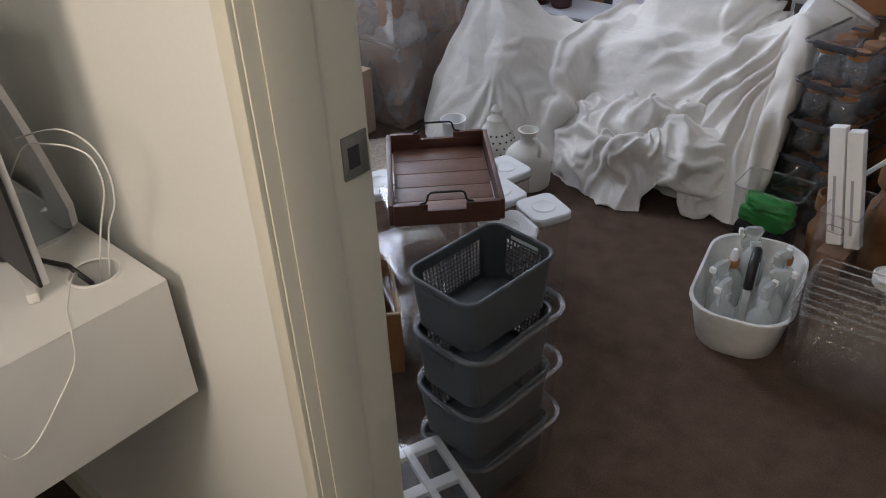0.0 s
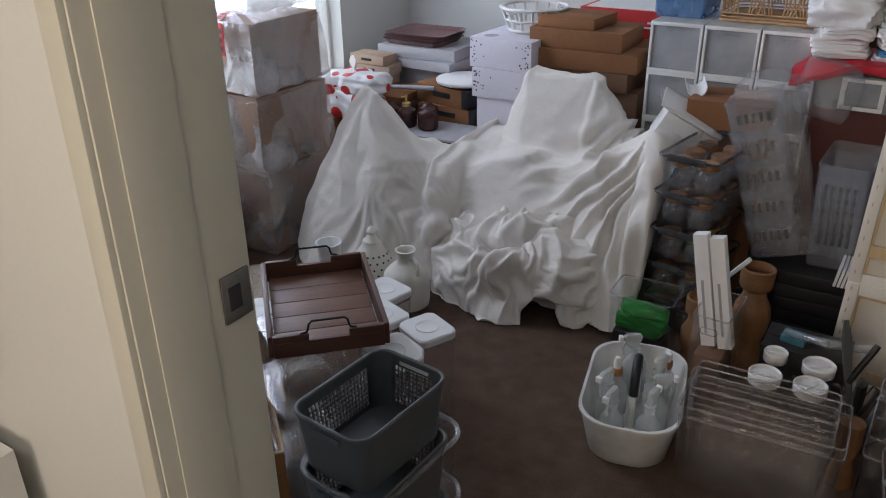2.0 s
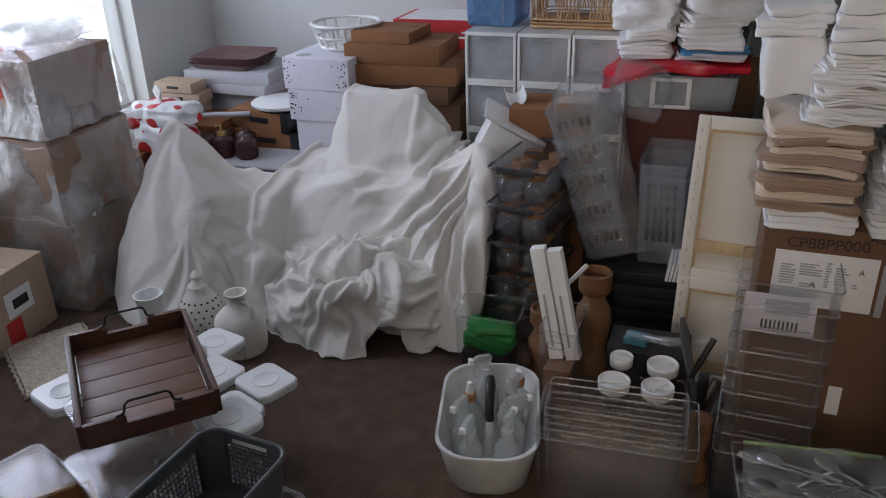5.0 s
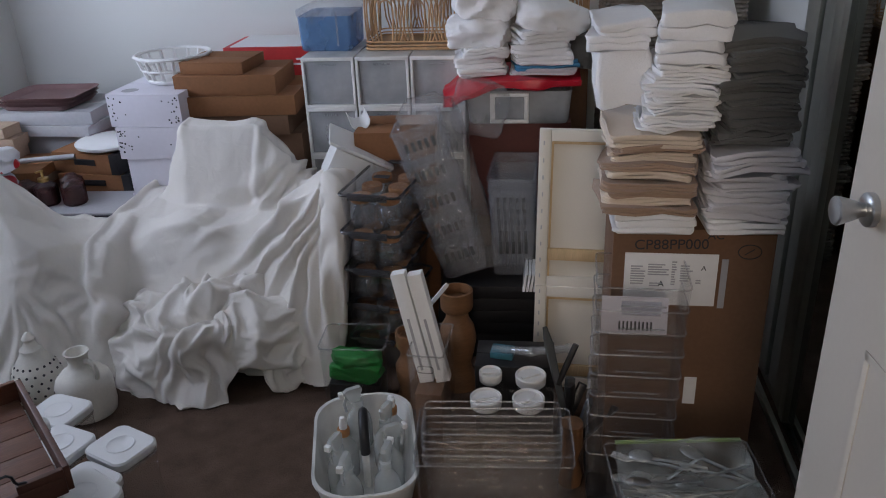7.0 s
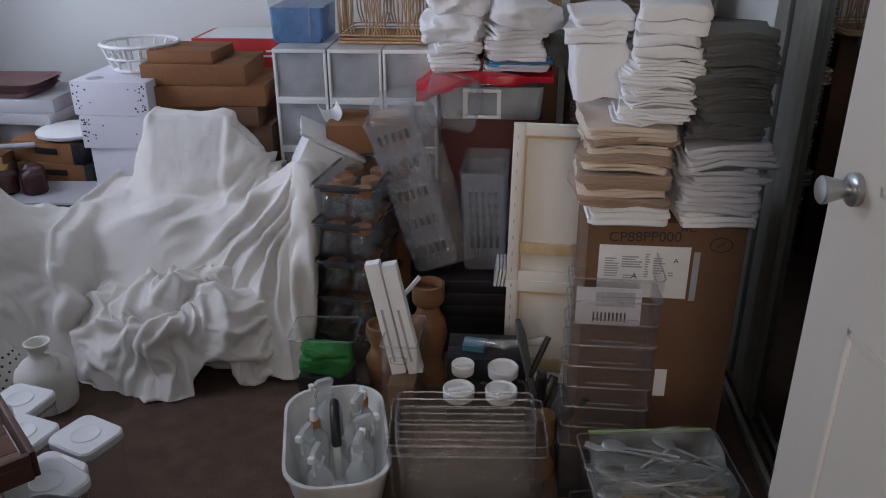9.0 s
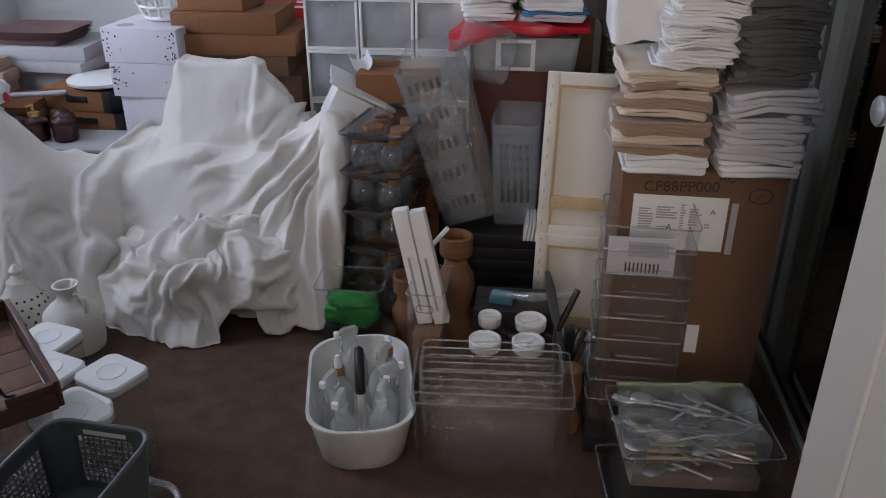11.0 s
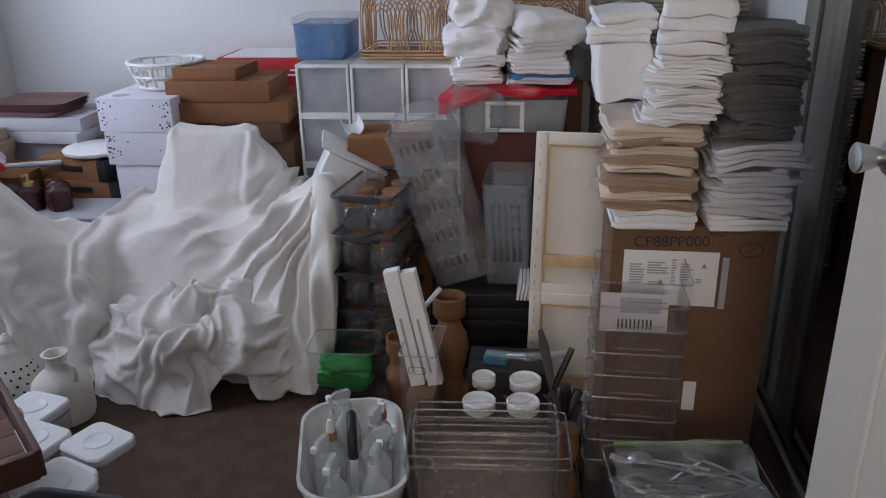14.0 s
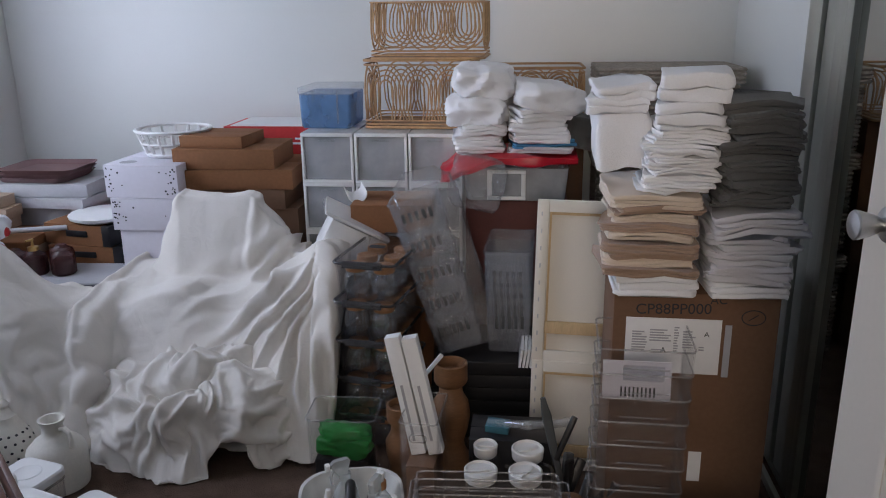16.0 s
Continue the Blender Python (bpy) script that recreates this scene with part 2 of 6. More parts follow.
# ---- mesh tools ----
def part(name, bm, material, parent=None, label="", smooth=True, sharp=40):
    bmesh.ops.recalc_face_normals(bm, faces=bm.faces[:])
    me = bpy.data.meshes.new(name)
    bm.to_mesh(me)
    bm.free()
    me.materials.append(M[material] if isinstance(material, str) else material)
    if smooth:
        me.shade_smooth()
        me.set_sharp_from_angle(angle=radians(sharp))
    ob = new(name, me)
    ob.parent = parent
    if label:
        ob["label"] = label
    return ob


def thing(name, m, label, category, group="", kind=""):
    ob = new(name)
    ob.empty_display_size = 0.05
    ob.matrix_world = m
    return tagged(ob, label, category, group, kind)


def solo(name, bm, material, m, label, category, group="", kind="", smooth=True):
    ob = part(name, bm, material, None, label, smooth)
    ob.matrix_world = m
    return tagged(ob, label, category, group, kind)


def B():
    return bmesh.new()


def box(bm, x0, x1, y0, y1, z0, z1, bev=0.0):
    m = Matrix.Translation(((x0 + x1) / 2, (y0 + y1) / 2, (z0 + z1) / 2)) @ Matrix.Diagonal((abs(x1 - x0), abs(y1 - y0), abs(z1 - z0), 1))
    vs = bmesh.ops.create_cube(bm, size=1, matrix=m)["verts"]
    if bev:
        es = list({e for v in vs for e in v.link_edges})
        bmesh.ops.bevel(bm, geom=es, offset=bev, segments=2, affect="EDGES", profile=0.6)
    return bm


def rrect(w, d, r, z, n=6, cx=0, cy=0):
    r = max(min(r, w / 2 - 1e-4, d / 2 - 1e-4), 1e-4)
    pts = []
    for k, (sx, sy) in enumerate(((1, 1), (-1, 1), (-1, -1), (1, -1))):
        for i in range(n + 1):
            a = radians(90 * k + 90 * i / n)
            pts.append((cx + sx * (w / 2 - r) + r * math.cos(a), cy + sy * (d / 2 - r) + r * math.sin(a), z))
    return pts


def loft(bm, rings, first=True, last=True):
    rows = [[bm.verts.new(p) for p in ring] for ring in rings]
    for a, b in zip(rows, rows[1:]):
        for i in range(len(a)):
            bm.faces.new((a[i], a[(i + 1) % len(a)], b[(i + 1) % len(a)], b[i]))
    if first:
        bm.faces.new(rows[0][::-1])
    if last:
        bm.faces.new(rows[-1])
    return bm


def tub(bm, w, d, h, r, t=0.003, taper=0.88, lip=0.0, z=0.0):
    """An open, thin-walled box with rounded corners; the top measures w by d."""
    q = lambda k, off, zz: rrect((w * k) - off, (d * k) - off, r * k, z + zz)
    rings = [q(taper, 0.012, 0), q(taper, 0, 0.008), q(1, 0, h - 0.006)]
    if lip:
        rings += [q(1, -2 * lip, h - 0.006), q(1, -2 * lip, h), q(1, 2 * t, h)]
    else:
        rings += [q(1, 0, h), q(1, 2 * t, h)]
    rings += [q(taper, 2 * t, 0.008 + t), q(taper, 2 * t + 0.012, t)]
    return loft(bm, rings)


def rimring(bm, w, d, r, z, rad, n=6):
    pts = rrect(w, d, r, z, 5)
    return tube(bm, pts + [pts[0]], rad, n, closed=True)


def lathe(bm, profile, n=24, cx=0, cy=0):
    rings = [[(cx + r * math.cos(2 * math.pi * i / n), cy + r * math.sin(2 * math.pi * i / n), z) for i in range(n)] for r, z in profile]
    return loft(bm, rings)


def tube(bm, pts, rad, n=6, closed=False):
    pts = [Vector(p) for p in pts]
    if closed:
        pts = pts[:-1]
    rows, side = [], None
    for i, p in enumerate(pts):
        if closed:
            a = (pts[(i + 1) % len(pts)] - pts[i - 1])
        else:
            a = pts[min(i + 1, len(pts) - 1)] - pts[max(i - 1, 0)]
        a = a.normalized() if a.length > 1e-9 else Vector((0, 0, 1))
        if side is None:
            side = a.orthogonal().normalized()
        side = (side - a * side.dot(a)).normalized()
        up = a.cross(side)
        rows.append([bm.verts.new(p + rad * (math.cos(2 * math.pi * k / n) * side + math.sin(2 * math.pi * k / n) * up)) for k in range(n)])
    pairs = list(zip(rows, rows[1:])) + ([(rows[-1], rows[0])] if closed else [])
    for a, b in pairs:
        off = 0
        if closed and a is rows[-1]:
            off = min(range(n), key=lambda k: (a[0].co - b[k].co).length)
        for k in range(n):
            bm.faces.new((a[k], a[(k + 1) % n], b[(k + 1 + off) % n], b[(k + off) % n]))
    if not closed:
        bm.faces.new(rows[0][::-1])
        bm.faces.new(rows[-1])
    return bm


def arc(p0, p1, rise, n=12, power=1.0):
    p0, p1, up = Vector(p0), Vector(p1), Vector(rise)
    return [p0.lerp(p1, (1 - math.cos(math.pi * i / n)) / 2) + up * math.sin(math.pi * i / n) ** power for i in range(n + 1)]


def smoothstep(a, b, x):
    x = min(max((x - a) / (b - a), 0), 1)
    return x * x * (3 - 2 * x)


def wobble(bm, amp, freq, seed=0.0, zfreq=None):
    for v in bm.verts:
        q = Vector((v.co.x * freq + seed, v.co.y * freq - seed, v.co.z * (zfreq or freq) + 2 * seed))
        v.co += amp * noise.noise_vector(q)
    return bm


def weave(bm, w, d, z0, z1, pitch=0.016):
    z, k = z0 + pitch / 2, 0
    while z < z1:
        pts = []
        per = rrect(w, d, 0.02, z, 3)
        for i, (a, b) in enumerate(zip(per, per[1:] + per[:1])):
            n = max(1, round((Vector(b) - Vector(a)).length / 0.02))
            for s in range(n):
                p = Vector(a).lerp(Vector(b), s / n)
                o = Vector((p.x, p.y, 0)).normalized() * 0.0035 * (1 if (len(pts) + k) % 2 else -1)
                pts.append(p + o)
        tube(bm, pts + [pts[0]], pitch * 0.46, 5, closed=True)
        z += pitch
        k += 1
    return bm


# ---- rooms ----
BACK, LEFT, RIGHT, SIDE = 4.6, -1.19, 1.985, 2.10
HALL, ROOM = 1.138, 1.245
JAMB, HINGE = 0.905, 1.735


def structure(name, bm, material, label, category):
    return solo(name, bm, material, Matrix(), label, category, kind="structure", smooth=False)


structure("floor", box(B(), -2.2, 3.2, -1.6, BACK + 0.1, -0.1, 0), "carpet", "dark brown cut-pile carpet floor", "floor")
structure("ceiling", box(B(), -2.2, 3.2, -1.6, BACK + 0.1, 2.42, 2.52), "ceil", "plain white plaster ceiling", "ceiling")
structure("wall_back", box(B(), LEFT - 0.1, 2.9, BACK, BACK + 0.1, 0, 2.42), "wall", "off-white painted back wall", "wall")
WY0, WY1, WZ0, WZ1 = 2.45, 4.0, 0.46, 2.05
bm = B()
for a in ((HALL, WY0, 0, 2.42), (WY1, BACK, 0, 2.42), (WY0, WY1, 0, WZ0), (WY0, WY1, WZ1, 2.42)):
    box(bm, LEFT - 0.16, LEFT, a[0], a[1], a[2], a[3])
structure("wall_window", bm, "wall", "off-white painted wall with a tall window", "wall")
structure("wall_nib", box(B(), SIDE, SIDE + 0.1, 3.3, BACK, 0, 2.42), "wall", "narrow off-white wall beside the wardrobe", "wall")
structure("wall_nib_return", box(B(), RIGHT + 0.005, SIDE + 0.1, 3.29, 3.3, 0, 2.42), "wall", "wall edge beside the wardrobe", "wall")
# wardrobe recess filled by one solid block, black all over
structure("wall_wardrobe", box(B(), RIGHT + 0.05, SIDE + 0.1, 1.1, 3.29, 0, 2.42), "black", "black wardrobe recess behind mirrored doors", "wall")
bm = B()
box(bm, LEFT - 0.16, JAMB - 0.02, HALL, ROOM, 0, 2.42)
box(bm, HINGE + 0.02, 2.9, HALL, ROOM, 0, 2.42)
box(bm, JAMB - 0.02, HINGE + 0.02, HALL, ROOM, 2.06, 2.42)
structure("wall_doorway", bm, "wall", "off-white wall with the doorway", "wall")
bm = B()
box(bm, -2.2, -2.1, -1.6, HALL, 0, 2.42)
box(bm, 3.1, 3.2, -1.6, HALL, 0, 2.42)
box(bm, -2.2, 3.2, -1.6, -1.5, 0, 2.42)
structure("wall_hall", bm, "wall", "off-white hall walls", "wall")
bm = B()
box(bm, LEFT, LEFT + 0.012, HALL, BACK, 0, 0.07)
box(bm, LEFT, SIDE, BACK - 0.012, BACK, 0, 0.07)
structure("baseboard_room", bm, "trim", "low painted skirting board", "baseboard")
structure("baseboard_hall", box(B(), -2.1, JAMB - 0.09, HALL - 0.014, HALL, 0, 0.075, 0.003), "trim", "cream painted hall skirting board", "baseboard")

# doorway: jamb linings, stops and architraves
frame_ob = thing("door_frame", Matrix(), "cream gloss-painted door frame with a steel strike plate", "door frame", kind="structure")
bm = box(B(), JAMB - 0.02, JAMB, HALL - 0.004, ROOM + 0.006, 0, 2.06, 0.0015)
box(bm, JAMB, JAMB + 0.002, HALL + 0.012, ROOM - 0.042, 0, 2.05, 0.001)
part("jamb_lining", bm, "trim", frame_ob)
bm = box(B(), HINGE, HINGE + 0.02, HALL - 0.004, ROOM + 0.006, 0, 2.06, 0.0015)
box(bm, HINGE - 0.011, HINGE, HALL + 0.006, ROOM - 0.042, 0, 2.05, 0.002)
part("jamb_lining", bm, "trim", frame_ob)
part("head_lining", box(B(), JAMB, HINGE, HALL - 0.004, ROOM + 0.006, 2.04, 2.06), "trim", frame_ob)
for yy, s in ((HALL, -1), (ROOM, 1)):
    for x0, x1 in ((JAMB - 0.024, JAMB - 0.002), (HINGE + 0.002, HINGE + 0.024)):
        bm = box(B(), x0, x1, yy, yy + s * 0.010, 0, 2.12, 0.003)
        part("architrave", bm, "trim", frame_ob)
bm = box(B(), JAMB, JAMB + 0.0025, ROOM - 0.028, ROOM + 0.003, 1.094, 1.137, 0.001)
plate_ob = part("strike_plate", bm, "plate", frame_ob, "worn steel strike plate")
part("latch_hole", box(B(), JAMB + 0.002, JAMB + 0.0035, ROOM - 0.022, ROOM - 0.009, 1.105, 1.126), "ink", plate_ob)

# open door, hinged opposite the jamb
door = thing("door", pose(HINGE - 0.004, ROOM + 0.004, 0, 0, 0, 95.0), "white panelled door standing open into the room", "door", kind="structure")
bm = box(B(), 0, 0.735, -0.036, 0, 0.012, 2.035, 0.002)
part("leaf", bm, "door", door)
for z0, z1 in ((0.16, 0.93), (1.10, 1.93)):
    bm = B()
    for x0, x1, a, b in ((0.11, 0.625, z0, z0 + 0.012), (0.11, 0.625, z1 - 0.012, z1), (0.11, 0.122, z0, z1), (0.613, 0.625, z0, z1)):
        box(bm, x0, x1, 0, 0.0014, a, b, 0.0005)
    part("moulding", bm, "door", door)
for s, y0 in ((1, 0.0), (-1, -0.036)):
    bm = B()
    lathe(bm, [(0.031, 0), (0.031, 0.011), (0.028, 0.014), (0.0125, 0.016), (0.0125, 0.022), (0.017, 0.030), (0.021, 0.042), (0.0255, 0.058), (0.0265, 0.064), (0.024, 0.067), (0.010, 0.069)], 28)
    knob = part("knob", bm, "steel", door, "brushed steel flared knob on a round rose")
    knob.matrix_local = pose(0.675, y0, 1.09, -90 * s, 0, 0) @ Matrix.Scale(0.66, 4)
part("latch_plate", box(B(), 0.735, 0.7365, -0.030, -0.006, 1.05, 1.13), "steel", door)

# mirrored sliding wardrobe
ward = thing("wardrobe_door", Matrix(), "mirrored sliding wardrobe door in a grey metal frame", "wardrobe door", kind="structure")
part("mirror", box(B(), RIGHT, RIGHT + 0.004, 1.3, 2.945, 0.05, 2.15), "mirror", ward, smooth=False)
for y0, y1, x in ((2.945, 2.985, -0.018), (2.99, 3.06, -0.012), (3.075, 3.17, 0.0), (3.185, 3.285, -0.008)):
    part("stile", box(B(), RIGHT + x, RIGHT + 0.03, y0, y1, 0.035, 2.2, 0.004), "alu", ward)
for x in (-0.03, 0.012):
    part("floor_track", box(B(), RIGHT + x - 0.008, RIGHT + x + 0.008, 1.28, 3.285, 0.0, 0.028, 0.003), "alu", ward)
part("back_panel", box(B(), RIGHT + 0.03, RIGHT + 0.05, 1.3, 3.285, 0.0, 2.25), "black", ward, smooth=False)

# daylight outside
glow = bpy.data.materials.new("bright_sky")
glow.use_nodes = True
em = glow.node_tree.nodes.new("ShaderNodeEmission")
em.inputs[0].default_value, em.inputs[1].default_value = (0.80, 0.90, 1.0, 1), 3.2
glow.node_tree.links.new(em.outputs[0], glow.node_tree.nodes["Material Output"].inputs[0])
structure("backdrop", box(B(), -4.05, -4.0, -6.0, 14.0, -1.0, 7.0), glow, "plain bright overcast sky outside the window", "sky")

# window
win = thing("window_1", Matrix(), "tall white-framed window with bright daylight outside", "window", kind="structure")
for y0, y1, z0, z1 in ((WY0, WY0 + 0.05, WZ0, WZ1), (WY1 - 0.02, WY1, WZ0, WZ1), (WY0, WY1, WZ0, WZ0 + 0.05), (WY0, WY1, WZ1 - 0.05, WZ1), (3.18, 3.22, WZ0, WZ1)):
    part("window_frame", box(B(), LEFT - 0.12, LEFT - 0.07, y0, y1, z0, z1, 0.004), "white", win)
part("window_sill", box(B(), LEFT - 0.10, LEFT + 0.03, WY0, WY1, WZ0 - 0.018, WZ0 + 0.004, 0.003), "white", win)
for y0, y1 in ((WY0 + 0.05, 3.18), (3.22, WY1 - 0.02)):
    pane = part("pane", box(B(), LEFT - 0.098, LEFT - 0.093, y0, y1, WZ0 + 0.05, WZ1 - 0.05), "pane", win, smooth=False)
    pane.visible_shadow = False
# ---- draped seat ----
def along(profile, d):
    for (d0, z0), (d1, z1) in zip(profile, profile[1:]):
        if d <= d1:
            return z0 + (z1 - z0) * (d - d0) / (d1 - d0)
    return -0.1


def smooth_max(values, k=44.0, share=2.4):
    return max(0.0, math.log(sum(math.exp(k * max(v, -0.2)) for v in values) / share) / k)


def armchair(x, y):
    """Height of the seat, its back and arm, and of the load leaning beside it, under the sheet."""
    d = math.hypot((x + 0.465) * (1.12 if x < -0.465 else 0.86), (y - 3.24) * (1.0 if y < 3.24 else 0.8))
    peak = along(((0, 0.70), (0.03, 0.682), (0.07, 0.61), (0.13, 0.505), (0.20, 0.40), (0.26, 0.26), (0.31, 0.10), (0.35, 0.0), (0.5, -0.1)), d)
    fx = smoothstep(-0.30, -0.22, x) * (1 - smoothstep(0.58, 0.66, x))
    seat = fx * along(((2.0, -0.1), (3.10, 0.0), (3.15, 0.10), (3.24, 0.24), (3.31, 0.335), (3.38, 0.405), (3.46, 0.445), (3.58, 0.445), (3.9, 0.44), (4.05, 0.0), (9.0, 0.0)), y)
    left = smoothstep(-0.62, -0.52, x) * (1 - smoothstep(-0.15, -0.02, x)) * along(((2.0, -0.1), (3.02, 0.0), (3.07, 0.17), (3.16, 0.34), (3.27, 0.425), (3.47, 0.45), (3.54, 0.40), (3.58, 0.0), (9.0, 0.0)), y)
    knob = 0.470 - 3.0 * ((x - 0.09) ** 2 + 0.8 * (y - 3.41) ** 2) - max(3.37 - y, 0) * 1.2
    bx = abs(x - 0.145)
    back = 0.735 - max(bx - 0.135, 0) * (2.6 if x < 0.145 else 1.35) - max(3.64 - y, 0) * 4.6 - max(y - 3.72, 0) * 2.2
    arm = 0.605 - max(abs(x - 0.60) - 0.03, 0) * (0.72 if x < 0.58 else 6.5) - max(3.36 - y, 0) * 2.0 - max(y - 3.66, 0) * 2
    return smooth_max((peak, seat, left, knob, back, arm, 0.0))


def facets(points, size, amp, seed, run):
    """Flat panels that meet in sharp creases, as height over the points; run stretches them down the slope."""
    rng = np.random.default_rng(seed)
    u, v = points[:, 0] / size, (points[:, 1] + 0.9 * points[:, 2]) / (size * run)
    p1, p2, p3, p4 = rng.random(4) * 6.28
    u, v = u + 0.38 * np.sin(1.3 * v + p1) + 0.25 * np.sin(2.9 * v + 0.8 * u + p2), v + 0.38 * np.sin(1.5 * u + p3) + 0.25 * np.sin(2.3 * u - 0.7 * v + p4)
    u, v = u - u.min(), v - v.min()
    i, j = u.astype(int), v.astype(int)
    f, g = u - i, v - j
    high = rng.uniform(-amp, amp, (i.max() + 2, j.max() + 2))
    split = rng.random(high.shape) < 0.5
    a, b, c, d = high[i, j], high[i + 1, j], high[i, j + 1], high[i + 1, j + 1]
    one = np.where(f + g < 1, a + f * (b - a) + g * (c - a), d + (1 - f) * (c - d) + (1 - g) * (b - d))
    two = np.where(f > g, a + f * (b - a) + g * (d - b), a + g * (c - a) + f * (d - c))
    return np.where(split[i, j], one, two)


def fan(points, apex, count, depth, start, reach, low, high, curl, seed):
    """Folds that spread from one raised corner and bend downwards; each has a height of its own."""
    d = points - np.array(apex)
    r = np.hypot(d[:, 0], d[:, 2]) + 1e-6
    turn_ = np.arctan2(-d[:, 2], -d[:, 0])
    w = (turn_ - curl * r + 0.10 * np.sin(9 * r + 2.0 * turn_ + seed)) * count
    k = np.floor(w)
    f = w - k
    tall = 0.45 + 0.75 * np.abs(np.sin(k * 12.9898 + seed * 4.1))
    ridge = np.where(f < 0.62, f / 0.62, (1 - f) / 0.38)
    ridge = ridge ** 1.5 * (1.0 - 0.15 * ridge)
    fade = np.clip((r - start) / 0.10, 0, 1) * np.clip((reach - r) / (0.45 * reach), 0, 1)
    fade *= np.clip((turn_ - low) / 0.25, 0, 1) * np.clip((high - turn_) / 0.25, 0, 1)
    return depth * tall * (ridge - 0.35) * fade * np.clip(0.35 + r / 0.35, 0, 1.2)


def roll(points, a, b, width, height):
    """One long soft fold from a to b, seen as a raised band in the upright plane."""
    p, q0, q1 = points[:, [0, 2]], np.array(a), np.array(b)
    t = np.clip(((p - q0) @ (q1 - q0)) / ((q1 - q0) @ (q1 - q0)), 0, 1)
    near = q0 + t[:, None] * (q1 - q0)
    side = (p - near) @ np.array((q1[1] - q0[1], q0[0] - q1[0])) / np.linalg.norm(q1 - q0)
    dist = np.linalg.norm(p - near, axis=1) / (width * (0.6 + 0.8 * t))
    return height * np.exp(-dist ** 2) - 0.5 * height * np.exp(-((side / width - 1.6) ** 2) - (dist / 3) ** 2) * (dist < 4)


def cloth_noise(points, freq, stretch, seed):
    return np.array([noise.noise(Vector((q[0] * freq + seed, q[1] * freq - seed, q[2] * freq * stretch))) for q in points.tolist()])


def cloth(name, p, faces, label, category, hem_rounds):
    me = bpy.data.meshes.new(name)
    me.from_pydata(p.tolist(), [], faces)
    bm = bmesh.new()
    bm.from_mesh(me)
    bmesh.ops.delete(bm, geom=[v for v in bm.verts if not v.link_faces], context="VERTS")
    bmesh.ops.smooth_vert(bm, verts=bm.verts[:], factor=0.5, use_axis_x=True, use_axis_y=True, use_axis_z=True)
    hem = [v for v in bm.verts if v.is_boundary]
    for _ in range(hem_rounds):
        bmesh.ops.smooth_vert(bm, verts=hem, factor=0.5, use_axis_x=True, use_axis_y=True, use_axis_z=True)
    bmesh.ops.recalc_face_normals(bm, faces=bm.faces[:])
    bm.to_mesh(me)
    bm.free()
    me.materials.append(M["sheet"])
    me.shade_smooth()
    ob = new(name, me)
    thick = ob.modifiers.new("thickness", "SOLIDIFY")
    thick.thickness, thick.offset = 0.0015, 1
    return tagged(ob, label, category)


def buckle(p, base, nx, ny, slack, steps, gravity, inside):
    """Lets a cloth go: its threads keep their length, slack times that over the ground, and it folds where it has too much."""
    idx = np.arange(nx * ny).reshape(ny, nx)
    groups = []
    for reach, k in ((1, 1.0), (2, 0.12), (4, 0.10)):
        for part_ in range(2):
            c = np.arange(nx - reach)
            c = c[(c // reach) % 2 == part_]
            r = np.arange(ny - reach)
            r = r[(r // reach) % 2 == part_]
            pairs = [(idx[:, c], idx[:, c + reach], k), (idx[r], idx[r + reach], k)]
            if reach == 1:
                pairs += [(idx[r][:, :-1], idx[r + 1][:, 1:], 0.35), (idx[r][:, 1:], idx[r + 1][:, :-1], 0.35)]
            for a, b, w in pairs:
                a, b = a.ravel(), b.ravel()
                groups.append((a, b, slack * (1.0 if reach == 1 else 0.97) * np.linalg.norm(base[b] - base[a], axis=1), 0.5 * w))
    vel, dt = np.zeros_like(p), 1 / 60
    for step in range(steps):
        old = p.copy()
        vel[:, 2] -= gravity * dt
        p = p + vel * dt
        for _ in range(7):
            for a, b, rest, w in groups:
                d = p[b] - p[a]
                c = (w * (1 - rest / (np.sqrt((d * d).sum(1)) + 1e-9)))[:, None] * d
                p[a] += c
                p[b] -= c
        inside(p)
        vel = np.clip((p - old) / dt * 0.85, -0.5, 0.5)
    return p


